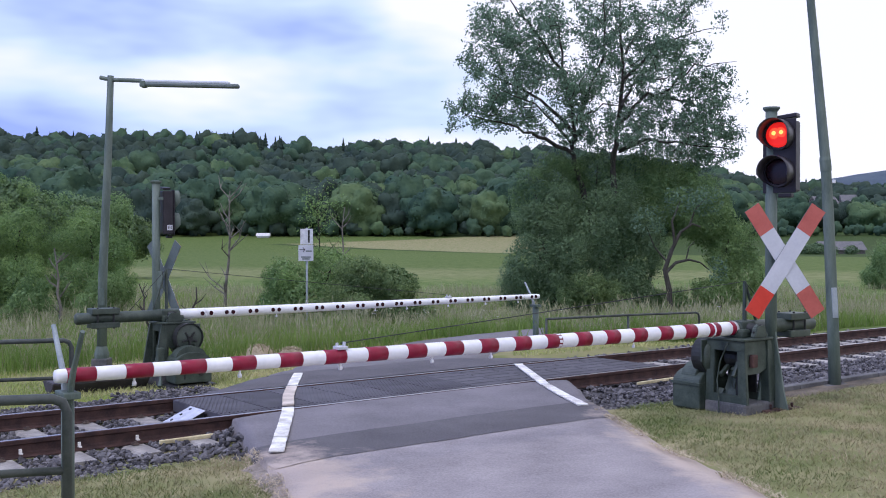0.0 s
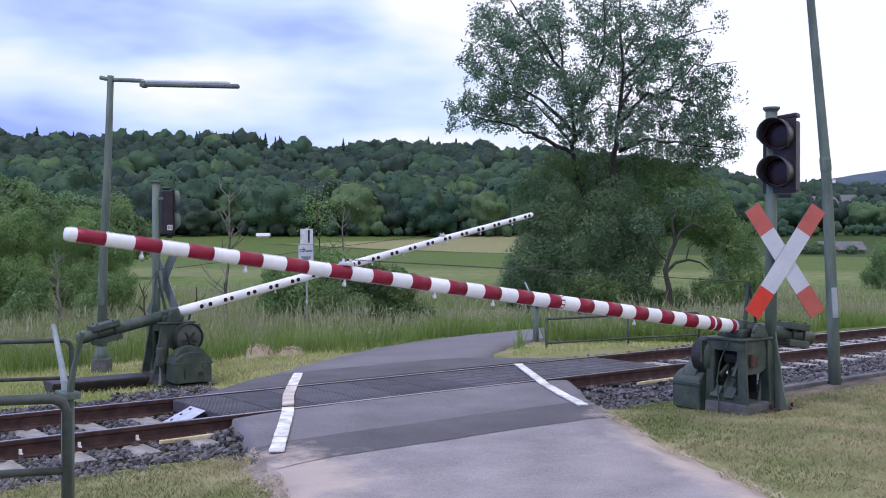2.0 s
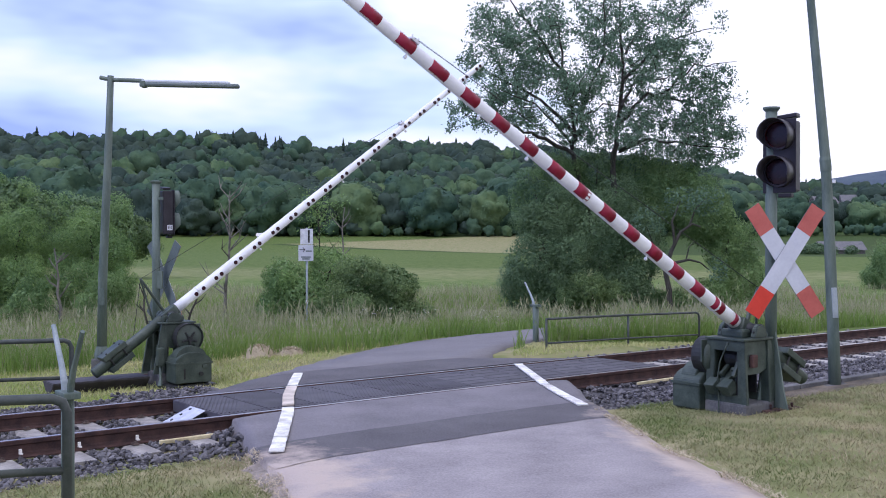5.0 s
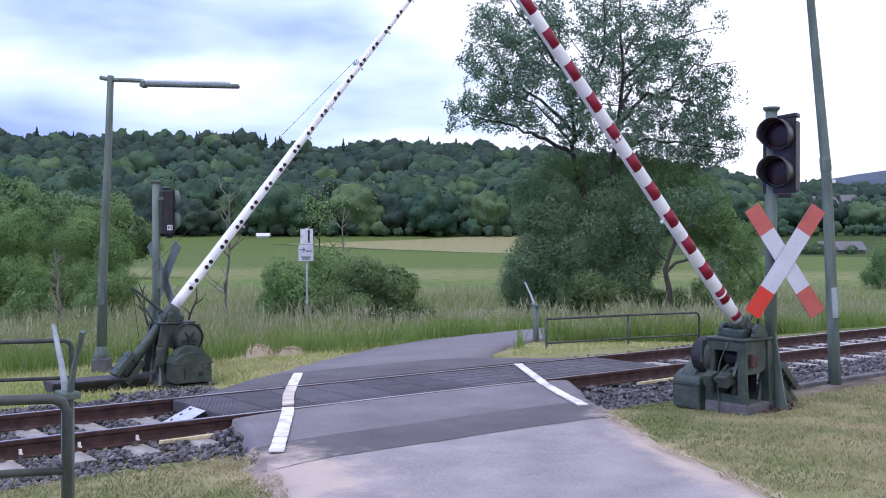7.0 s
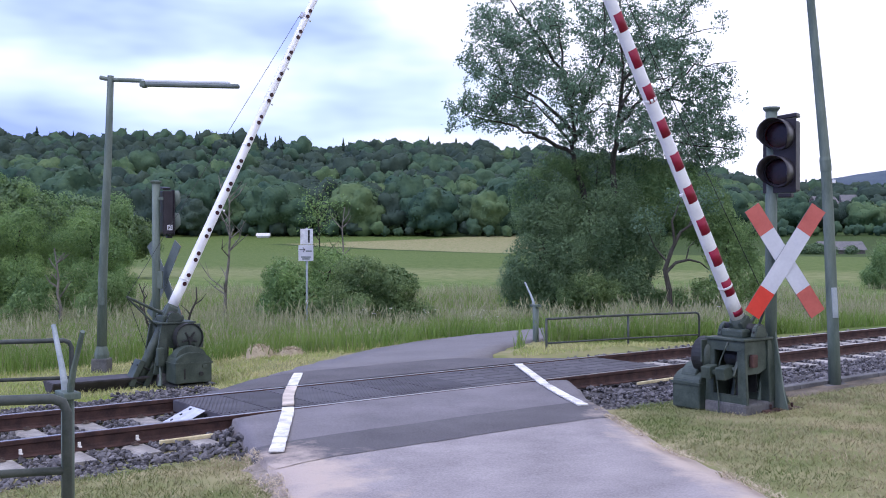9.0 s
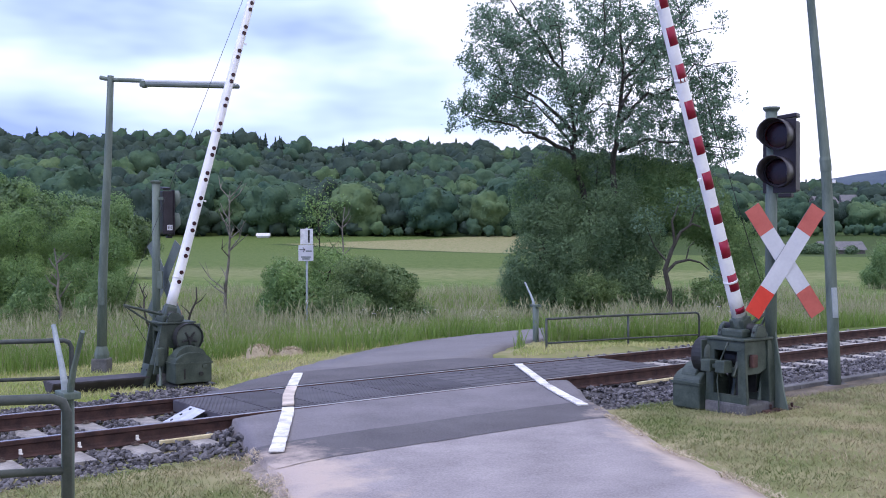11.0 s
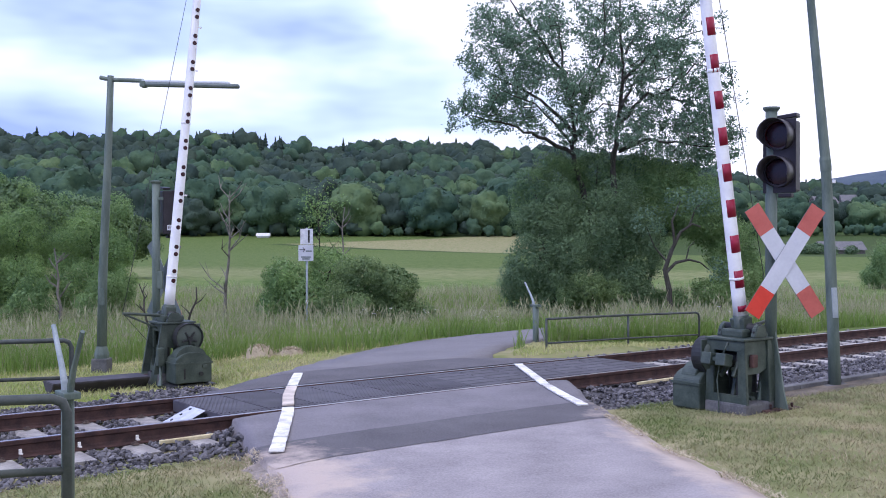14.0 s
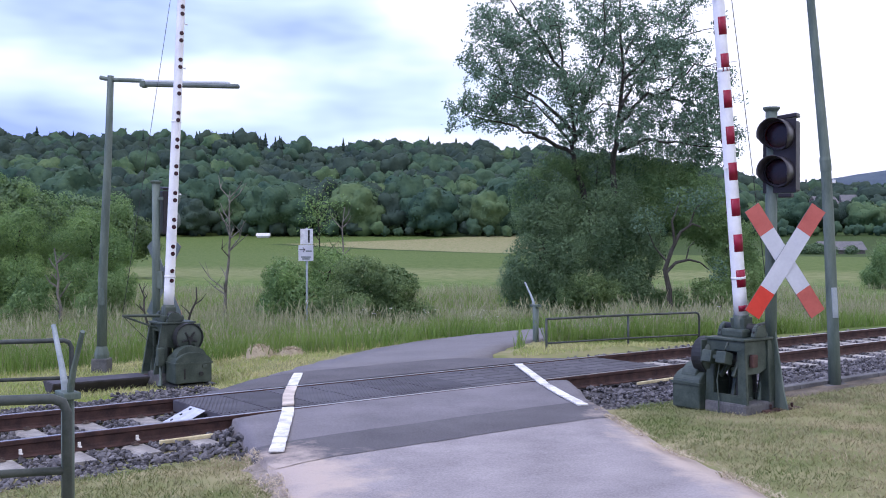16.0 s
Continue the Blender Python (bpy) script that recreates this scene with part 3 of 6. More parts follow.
def marking(name, path, width, pieces):
    """A painted edge line of separate worn dashes along a path of (x, y)."""
    root = thing(name, "worn white painted edge line across the crossing", "road marking", kind="structure")
    pts = [Vector(p) for p in path]
    lens_ = [0.0]
    for a, b in zip(pts, pts[1:]):
        lens_.append(lens_[-1] + (b - a).length)
    total = lens_[-1]

    def point(f):
        return Vector((float(np.interp(f * total, lens_, [p.x for p in pts])), float(np.interp(f * total, lens_, [p.y for p in pts]))))

    rnd = random.Random(5)
    for f0, f1, material, label in pieces:
        bm = bmesh.new()
        n = max(4, int(total * (f1 - f0) / 0.05))
        top = []
        for i in range(n + 1):
            f = f0 + (f1 - f0) * i / n
            p = point(f)
            d = (point(min(1, f + 0.03)) - point(max(0, f - 0.03))).normalized()
            nrm = Vector((-d.y, d.x))
            w0, w1 = (width / 2 * (1 + rnd.uniform(-0.08, 0.04)) for _ in range(2))
            row = []
            for off in (-w0, w1):
                q = p + nrm * off
                row.append(bm.verts.new((q.x, q.y, road_z(sw_of(q.x, q.y)[1]) + 0.017)))
            top.append(row)
        for p, q in zip(top, top[1:]):
            bm.faces.new((p[0], p[1], q[1], q[0]))
        ext = bmesh.ops.extrude_face_region(bm, geom=bm.faces[:])
        bmesh.ops.translate(bm, vec=(0, 0, -0.016), verts=[v for v in ext["geom"] if isinstance(v, bmesh.types.BMVert)])
        bmesh.ops.recalc_face_normals(bm, faces=bm.faces)
        part("dash", bm, material, root, label)


marking("marking_west", [(-1.49, 8.94), (-1.69, 10.9), (-1.87, 12.1), (-2.07, 14.32)], 0.135, [(0, 0.115, M_LINE, ""), (0.12, 0.25, M_LINE, ""), (0.255, 0.42, M_LINE, ""), (0.45, 0.72, M_LINE_TAN, "yellowed paint on the rubber panels"), (0.745, 1.0, M_LINE, "")])
marking("marking_east", [(1.61, 11.50), (1.46, 12.3), (1.33, 13.1), (1.14, 15.2)], 0.125, [(0, 0.16, M_LINE, ""), (0.165, 0.40, M_LINE, ""), (0.43, 0.70, M_LINE, ""), (0.71, 1.0, M_LINE, "")])


# ---------------------------------------------------------------- railway track
def build_track():
    root = thing("railway_track", "single railway track with rusty rails on concrete sleepers in ballast", "railway track", kind="structure")
    prof = [(-0.075, -0.172), (0.075, -0.172), (0.075, -0.160), (0.018, -0.145), (0.009, -0.12), (0.009, -0.055), (0.034, -0.042),
            (0.036, -0.006), (0.028, 0.0), (-0.028, 0.0), (-0.036, -0.006), (-0.034, -0.042), (-0.009, -0.055), (-0.009, -0.12), (-0.018, -0.145), (-0.075, -0.160)]
    for w in (W_NEAR, W_FAR):
        bm = bmesh.new()
        rows = []
        for s in np.arange(-14, 70, 2.0):
            rows.append([bm.verts.new(T(s, w + x, z)) for x, z in prof])
        n = len(prof)
        for p, q in zip(rows, rows[1:]):
            for k in range(n):
                f = bm.faces.new((p[k], p[(k + 1) % n], q[(k + 1) % n], q[k]))
                f.material_index = 1 if k == 8 else 0
        bmesh.ops.recalc_face_normals(bm, faces=bm.faces)
        part("rail", bm, [M_RUST, M_RAILTOP], root, "rust-brown rail with a bright worn running surface")
    bm = prism([(-0.13, -0.20), (0.13, -0.20), (0.13, -0.03), (0.10, 0.0), (-0.10, 0.0), (-0.13, -0.03)], 2.6)
    first = part("sleeper", bm, M_SLEEPER, root)
    places = [s for s in np.arange(-7.05, 44, 0.63) if not 5.2 < s < 11.4]
    rnd = random.Random(3)
    first.matrix_basis = pose(*T(places[0], W_MID, -0.172), 0, 0, math.degrees(ALONG))
    for s in places[1:]:
        again(first, pose(*T(s, W_MID, -0.172 + rnd.uniform(-0.006, 0.004)), 0, 0, math.degrees(ALONG) + rnd.uniform(-0.6, 0.6)))
    bm = box((0.07, 0.05, 0.016), (0, 0, 0.01), bevel=0.004)
    tube([(0, -0.015, 0.01), (0, -0.015, 0.04)], 0.013, 8, bm)
    tube([(-0.03, 0.02, 0.022), (0.0, -0.02, 0.034), (0.03, 0.02, 0.022)], 0.006, 6, bm)
    clip = part("rail_clip", bm, M_CLIPDARK, root)
    spots = [(s, w, r) for s in places if -1 < s < 26 for w, r in ((W_NEAR - 0.125, 0), (W_NEAR + 0.125, 180), (W_FAR - 0.125, 0), (W_FAR + 0.125, 180))]
    for i, (s, w, r) in enumerate(spots):
        m = pose(*T(s, w, -0.168), 0, 0, math.degrees(ALONG) + r)
        if i == 0:
            clip.matrix_basis = m
        else:
            again(clip, m)
    # bright earthing lugs on the outer foot of the near rail
    lug = None
    for s in (2.02, 2.58, 3.125, 3.70):
        m = pose(*T(s, W_NEAR - 0.075, -0.10), 0, 0, math.degrees(ALONG))
        if lug:
            again(lug, m)
        else:
            bm = box((0.03, 0.02, 0.042), bevel=0.005)
            box((0.028, 0.05, 0.012), (0, -0.015, -0.022), bm=bm)
            lug = part("rail_lug", bm, M_CLIP, root, "bright steel lug on the rail foot")
            lug.matrix_basis = m


build_track()


def build_panels():
    root = thing("crossing_deck", "black ribbed rubber crossing panels between the rails", "level crossing", kind="structure")
    width = W_FAR - W_NEAR - 0.072 - 0.11
    length = 0.6
    for ribbed in (True, False):
        bm = box((length - 0.008, width, 0.14), (0, 0, -0.076), bevel=0.008)
        if ribbed:
            # slanting grip ribs, each cut off at the panel's edges
            slant, half_x, half_y = math.tan(radians(28)), length / 2 - 0.012, width / 2 - 0.06
            for k in range(-18, 19):
                c = 0.05 * k
                y0, y1 = max(-half_y, (-half_x - c) / slant), min(half_y, (half_x - c) / slant)
                if y1 - y0 > 0.06:
                    mid_y = (y0 + y1) / 2
                    box((0.019, (y1 - y0) / math.cos(radians(28)), 0.010), (c + mid_y * slant, mid_y, -0.003), (0, 0, -28), bm=bm)
        else:
            for k in range(5):
                box((length - 0.1, 0.02, 0.006), (0, -width / 2 + 0.2 + k * 0.24, -0.005), bm=bm)
        ob = part("rubber_panel", bm, M_RUBBER, root)
        places = np.arange(4.95, 8.5, length) if ribbed else np.arange(8.55, 11.7, length)
        for i, s in enumerate(places):
            m = pose(*T(s + 0.05, W_MID + 0.035, -0.004), 0, 0, math.degrees(ALONG))
            if i == 0:
                ob.matrix_basis = m
            else:
                again(ob, m)
    # sloping end plates that deflect loose couplings, and timber strips beside the near rail
    a = math.degrees(ALONG)
    for name, s, turn in (("deflector_plate", 4.46, -24), ("deflector_plate", 11.95, 17)):
        ob = thing(name, "pale galvanised sheet sloping up to the rubber panels", "deflector plate", pose(*T(s, W_MID - 0.1, -0.10), 0, turn, a))
        bm = box((0.46, 0.40, 0.008), (0, 0, 0), bevel=0.002)
        part("sheet", bm, M_GALV, ob)
        for k in range(4):
            bm = tube([(-0.18 + 0.12 * k, 0.1, 0.003), (-0.18 + 0.12 * k, 0.1, 0.012)], 0.018, 8)
            part("bolt", bm, M_DARK, ob)
        for y in (-0.16, 0.16):
            part("bracket", box((0.4, 0.02, 0.14), (0, y, -0.075)), M_DARK, ob)
    for s, w, l in ((4.18, W_NEAR - 0.2, 0.6), (11.3, W_NEAR - 0.3, 0.8), (12.5, W_NEAR - 0.28, 0.35), (11.2, W_FAR - 0.22, 0.5)):
        ob = tagged(mesh_object("timber_strip", box((l, 0.045, 0.04), bevel=0.008), M_YELLOW), "pale timber strip lying along the rail in the ballast", "timber")
        ob.matrix_basis = pose(*T(s, w, -0.155), 0, 0, a + 2)


build_panels()


# ---------------------------------------------------------------- barrier booms (the moving things)
STEP = 0.4205
BOOM_END = 7.92


def boom_r(u):
    return 0.083 - 0.032 * max(0.0, min(1.0, u / BOOM_END))


def sector_band(u0, u1, a0, a1, material, root, name, lift=0.0015, label=""):
    """A painted band that wraps part of the boom; angles from the side (0) to the top (90)."""
    bm = bmesh.new()
    n = 10
    rings = []
    for u in (u0, u1):
        r = boom_r(u)
        outer = [bm.verts.new((u, (r + lift) * math.cos(a), (r + lift) * math.sin(a))) for a in np.radians(np.linspace(a0, a1, n + 1))]
        inner = [bm.verts.new((u, (r - 0.002) * math.cos(a), (r - 0.002) * math.sin(a))) for a in np.radians(np.linspace(a0, a1, n + 1))]
        rings.append((outer, inner))
    (o0, i0), (o1, i1) = rings
    for k in range(n):
        bm.faces.new((o0[k], o0[k + 1], o1[k + 1], o1[k]))
        bm.faces.new((o0[k + 1], o0[k], i0[k], i0[k + 1]))
        bm.faces.new((o1[k], o1[k + 1], i1[k + 1], i1[k]))
    for k in (0, n):
        bm.faces.new((o0[k], o1[k], i1[k], i0[k]))
    bmesh.ops.recalc_face_normals(bm, faces=bm.faces)
    for f in bm.faces:
        f.smooth = True
    return part(name, bm, material, root, label)


def build_boom(label, first, striped_side, painted, spreader):
    """Local x runs to the tip, z is up when the boom is closed; striped_side is the road side (+1: +y)."""
    root = thing("barrier_boom", label, "barrier boom", group="barrier booms of the crossing")
    us = [0.12 + 0.3 * i for i in range(27)]
    us = [u for u in us if u < BOOM_END - 0.02] + [BOOM_END - 0.03, BOOM_END]
    part("pole", tube([(u, 0, 0) for u in us], [boom_r(u) for u in us[:-1]] + [boom_r(BOOM_END) * 0.86], 24), M_WHITE, root, "white round boom pole", True)
    a0, a1 = painted
    for k in range(19):
        u1 = (first + k) * STEP
        u0 = max(u1 - 0.49 * STEP, 0.14 if k else u1 - 0.07)
        sector_band(u0, u1, a0, a1, M_RED, root, "red_band")
    sector_band((first + 1 - 0.27) * STEP, (first + 1 - 0.20) * STEP, -180, 180, M_WHITE, root, "clamp_ring", 0.006)
    sector_band(3.02, 3.06, -180, 180, M_WHITE, root, "clamp_ring", 0.004)
    # reflector discs on the track side
    side = -striped_side
    bm = tube([(0, 0, -0.004), (0, 0, 0.006)], 0.034, 14)
    disc = part("reflector", bm, M_RED_DOT, root)
    n = 0
    for k in range(18):
        for du in (0.0, 0.36 if k == 0 else 0.27):
            u = (1.274 + k + du) * STEP
            m = Matrix.Translation((u, side * boom_r(u), 0.0)) @ pose(0, 0, 0, -90 * side, 0, 0)
            if n == 0:
                disc.matrix_basis = m
            else:
                again(disc, m)
            n += 1
    # lamp bracket and small eyelets under the boom
    for u in (1.9, 3.9, 4.6, 5.57, 6.5, 7.35):
        bm = tube([(u, 0, -boom_r(u) + 0.01), (u, 0, -boom_r(u) - 0.035)], 0.009, 8)
        tube([(u - 0.012, 0, -boom_r(u) - 0.04), (u + 0.012, 0, -boom_r(u) - 0.04)], 0.017, 8, bm)
        part("eyelet", bm, M_WHITE, root)
    u = 5.57
    bm = box((0.10, 0.09, 0.03), (u, 0, boom_r(u) + 0.012), bevel=0.006)
    tube([(u - 0.035, 0, boom_r(u) + 0.02), (u - 0.035, 0, boom_r(u) + 0.06)], 0.015, 8, bm)
    tube([(u + 0.035, 0, boom_r(u) + 0.02), (u + 0.035, 0, boom_r(u) + 0.055)], 0.013, 8, bm)
    part("stay_bracket", bm, M_GALV, root)
    # tail with the counterweight
    part("tail_tube", tube([(-1.44, 0, 0), (-1.42, 0, 0), (-0.3, 0, 0), (0.0, 0, 0), (0.16, 0, 0)], [0.07, 0.085, 0.085, 0.098, 0.092], 18), M_GREEN, root, "grey-green tail tube", True)
    for z in (0.105, -0.105):
        part("counterweight", box((0.42, 0.26, 0.085), (-1.02, 0, z), bevel=0.012), M_GREEN, root, "cast iron counterweight slab")
    for x in (-1.14, -0.9):
        part("clamp_bolt", tube([(x, 0.105, -0.16), (x, 0.105, 0.165)], 0.014, 8), M_DARK, root)
        part("clamp_bolt", tube([(x, -0.105, -0.16), (x, -0.105, 0.165)], 0.014, 8), M_DARK, root)
    part("hub", tube([(0, -0.26, 0), (0, 0.26, 0)], 0.06, 16), M_DARK, root, "dark pivot shaft", True)
    bm = box((0.26, 0.20, 0.17), (0.0, 0, 0), bevel=0.02)
    part("clamp_block", bm, M_GREEN, root)
    # spreader with its stay wire
    part("spreader", tube([(-0.02, 0.02, 0.08), (-0.02, 0.02, spreader)], [0.026, 0.02], 8), M_GREEN, root)
    part("spreader_brace", tube([(-0.24, 0.02, 0.08), (-0.03, 0.02, spreader - 0.02)], 0.016, 8), M_GREEN, root)
    wire = [(-0.02 + (5.57 + 0.02) * t, 0.02 * (1 - t), spreader + (boom_r(5.57) + 0.05 - spreader) * t) for t in np.linspace(0, 1, 9)]
    part("stay_wire", tube(wire, 0.0045, 6), M_DARK, root, "thin steel stay wire")
    part("stay_wire", tube([(-0.02, 0.02, spreader), (-0.62, 0.0, 0.09)], 0.0045, 6), M_DARK, root)
    return root


NEAR_PIVOT, FAR_PIVOT = (3.545, 11.867, 0.8455), (-4.313, 15.714, 0.7216)
NEAR_YAW, FAR_YAW = 217.6, 37.6
near_boom = build_boom("long barrier boom with red and white bands on a grey-green pivot", 0.66, 1, (-70, 112), 0.55)
far_boom = build_boom("long white barrier boom with pairs of dark reflectors, seen from behind", 0.66, 1, (-85, 34), 0.72)


def tilt(pivot, yaw, up):
    return pose(*pivot, 0, -up, yaw)


NEAR_TILT = [(0, 0.5), (0.6, 0.5), (0.8, 0.95), (1.0, 2.1), (1.5, 4.7), (2, 7.8), (2.5, 10.8), (3, 14.6), (3.5, 17.75), (4, 21.65), (4.2, 23.2), (5.2, 31.0), (6.3, 38.9),
             (7, 44.0), (7.5, 47.2), (8, 50.6), (8.5, 53.8), (9, 57.3), (10.2, 64.2), (11.3, 69.6), (12, 72.5), (12.5, 74.5), (13.3, 77.4), (14.5, 80.9), (15.2, 82.2), (16, 83.1)]
FAR_TILT = [(0, 0.2), (0.25, 0.9), (0.5, 2.1), (1, 5.4), (1.5, 8.2), (2, 12.4), (2.5, 15.7), (3, 20.0), (3.5, 23.8), (4, 27.9), (4.2, 29.5), (5.2, 37.4), (6.3, 45.2),
            (7, 50.4), (7.5, 54.0), (8, 57.3), (8.5, 60.5), (9, 63.7), (10.2, 70.5), (11.3, 75.7), (12, 78.5), (12.5, 80.0), (13.3, 82.6), (14.5, 85.5), (15.2, 86.7), (16, 87.4)]


# ---------------------------------------------------------------- barrier machines
def build_machine(label, m, base_z):
    """Origin on the pivot; -y is the side of the winding wheel and the drive housing."""
    root = thing("barrier_machine", label, "barrier drive", m, group="barrier machines of the crossing")
    low = base_z + 0.17
    for x, name in ((0.29, "end_frame"), (-0.15, "rear_frame")):
        # an end frame: two splayed posts under a deep beam
        here = pose(x, 0, 0, 0, 0, 90)
        bm = prism([(-0.265, -0.13), (0.265, -0.13), (0.265, -0.25), (-0.265, -0.25)], 0.05, here, bevel=0.006)
        for k in (-1, 1):
            prism([(k * 0.155, -0.24), (k * 0.262, -0.24), (k * 0.295, low), (k * 0.175, low)], 0.046, here, bm, bevel=0.006)
        prism([(-0.29, low + 0.10), (0.29, low + 0.10), (0.295, low), (-0.295, low)], 0.04, here, bm)
        part(name, bm, M_GREEN, root)
    for y in (-0.235, 0.235):
        # side plate, raking rear leg and shaft bearing
        here = pose(0, y, 0)
        part("side_plate", prism([(-0.17, -0.135), (0.268, -0.135), (0.268, -0.52), (0.02, -0.52), (-0.17, -0.46)], 0.022, here, bevel=0.004), M_GREEN, root)
        part("raking_leg", prism([(-0.21, -0.14), (-0.11, -0.14), (-0.22, low), (-0.34, low)], 0.05, here, bevel=0.006), M_GREEN, root)
        part("bearing", prism([(-0.13, -0.10), (0.13, -0.10), (0.085, 0.02), (0.04, 0.055), (-0.04, 0.055), (-0.085, 0.02)], 0.07, here, bevel=0.012), M_GREEN, root)
        for x in (-0.095, 0.095):
            part("bolt", tube([(x, y, -0.095), (x, y, -0.02)], 0.02, 6), M_DARK, root)
    # dark sheet added so that the frame's opening reads as shaded
    part("inner_panel", box((0.02, 0.36, 0.52), (-0.10, -0.05, -0.50)), M_DARK, root, "added dark panel standing in for shade behind the mechanism")
    for x, y, z, a in ((0.16, -0.08, -0.45, 35), (0.18, 0.08, -0.58, -50), (0.14, 0.0, -0.68, 75), (0.24, 0.12, -0.40, 60)):
        part("mechanism_lever", box((0.34, 0.045, 0.05), (x, y, z), (0, a, 0), bevel=0.01), M_GREEN, root)
    part("mechanism_gear", tube([(0.10, -0.10, -0.34), (0.10, 0.06, -0.34)], 0.11, 14), M_DARK, root)
    part("drain_pipe", tube([(0.22, 0.10, -0.30), (0.24, 0.13, -0.52), (0.24, 0.12, low)], 0.028, 8), M_DARK, root)
    part("top_plate", box((0.56, 0.56, 0.028), (0.06, 0, -0.114), bevel=0.008), M_GREEN, root)
    part("saddle_block", box((0.34, 0.30, 0.10), (0.03, 0, -0.055), bevel=0.025), M_GREEN, root)
    part("junction_box", box((0.10, 0.06, 0.15), (0.16, 0.275, -0.36), bevel=0.018), M_RUST, root, "small rust-stained box")
    part("concrete_base", box((0.56, 0.58, 0.36), (0.05, 0, base_z + 0.0), bevel=0.03), M_CONCRETE, root, "weathered concrete plinth")
    part("drum_bracket", prism([(-0.46, -0.44), (-0.24, -0.44), (-0.24, low), (-0.46, low), (-0.46, -0.72), (-0.38, -0.66), (-0.38, -0.56), (-0.46, -0.52)], 0.03, pose(0.25, 0, 0, 0, 0, 90)), M_GREEN, root)
    # the wheel
    wheel_at = (0.17, -0.32, -0.34)
    bm = tube([(0.17, -0.42, -0.34), (0.17, -0.405, -0.34), (0.17, -0.30, -0.34), (0.17, -0.22, -0.34)], [0.195, 0.215, 0.215, 0.2], 28)
    wheel = part("winding_wheel", bm, M_GREEN, root, "round drum with a dark rim", True)
    bm = bmesh.new()
    n = 28
    for y0, y1, r0, r1 in ((-0.435, -0.29, 0.212, 0.226),):
        ring = [[bm.verts.new((wheel_at[0] + r * math.cos(a), y, wheel_at[2] + r * math.sin(a))) for a in (2 * math.pi * k / n for k in range(n))] for y, r in ((y0, r0), (y0, r1), (y1, r1), (y1, r0))]
        for i in range(4):
            p, q = ring[i], ring[(i + 1) % 4]
            for k in range(n):
                bm.faces.new((p[k], p[(k + 1) % n], q[(k + 1) % n], q[k]))
    bmesh.ops.recalc_face_normals(bm, faces=bm.faces)
    part("rim", bm, M_DARK, wheel)
    for a in range(5):
        bm = box((0.13, 0.02, 0.03), (0.065, 0, 0), bevel=0.006)
        ob = part("spoke", bm, M_DARK, wheel)
        ob.matrix_basis = Matrix.Translation((0.17, -0.43, -0.36)) @ pose(0, 0, 0, 0, 20 + 72 * a, 0)
    part("wheel_hub", tube([(0.17, -0.46, -0.36), (0.17, -0.41, -0.36)], 0.04, 12), M_DARK, wheel)
    part("guard_plate", box((0.22, 0.02, 0.26), (0.30, -0.275, -0.27), bevel=0.004), M_GREEN, root)
    # the drive housing with its rounded hood
    outline = [(-0.17, base_z + 0.06), (0.41, base_z + 0.06), (0.41, base_z + 0.36)]
    outline += [(0.12 + 0.29 * math.cos(a), base_z + 0.36 + 0.16 * math.sin(a)) for a in np.radians(np.linspace(10, 170, 11))] + [(-0.17, base_z + 0.36)]
    housing = part("drive_housing", prism(outline, 0.40, pose(0, -0.50, 0), bevel=0.01), M_GREEN, root, "rounded grey-green drive housing")
    hood = [(0.12 + 0.25 * math.cos(a), base_z + 0.42 + 0.19 * math.sin(a)) for a in np.radians(np.linspace(0, 180, 13))]
    part("hood", prism(hood, 0.22, pose(0, -0.50, 0), bevel=0.008), M_GREEN, housing)
    part("lip", prism([(-0.185, base_z + 0.34), (0.425, base_z + 0.34), (0.425, base_z + 0.37), (-0.185, base_z + 0.37)], 0.42, pose(0, -0.50, 0)), M_GREEN, housing)
    part("lock", tube([(0.23, -0.73, base_z + 0.19), (0.23, -0.695, base_z + 0.19)], 0.035, 12), M_DARK, housing)
    part("lock", box((0.07, 0.03, 0.05), (0.29, -0.71, base_z + 0.30), bevel=0.01), M_GREEN, housing)
    digit = bpy.data.curves.new("digit", "FONT")
    digit.body, digit.size, digit.extrude, digit.align_x = "1", 0.24, 0.002, "CENTER"
    digit.materials.append(M_BLACK)
    ob = new("digit", digit)
    ob.parent = housing
    ob.matrix_basis = pose(-0.03, -0.703, base_z + 0.12, 90, 0, 0)
    part("foot", box((0.06, 0.3, 0.16), (0.35, -0.50, base_z + 0.0)), M_DARK, root)
    part("foot", box((0.06, 0.3, 0.16), (-0.1, -0.50, base_z + 0.0)), M_DARK, root)
    # the hand lever and a loose cable
    part("cable", tube([(0.325, 0.04, -0.15), (0.36, 0.03, -0.22), (0.35, -0.05, -0.38), (0.35, -0.09, -0.60), (0.35, -0.07, -0.80), (0.40, -0.03, base_z + 0.2), (0.40, -0.03, base_z + 0.05)], 0.009, 8), M_GREEN, root)
    part("bed_frame", box((0.72, 0.5, 0.06), (0.12, -0.50, base_z + 0.0), bevel=0.01), M_DARK, root)
    part("stand_pipe", tube([(-0.25, -0.28, -0.72), (-0.27, -0.36, base_z + 0.1), (-0.30, -0.40, base_z)], [0.02, 0.02, 0.045], 8), M_POST, root)
    part("relay_box", box((0.11, 0.10, 0.28), (-0.25, -0.30, -0.62), bevel=0.015), M_GREEN, root)
    # the crank that swings with the boom
    crank = part("crank", box((0.46, 0.12, 0.05), (0.23, 0, 0), bevel=0.01), M_GREEN, root, "swinging crank with two cast weights")
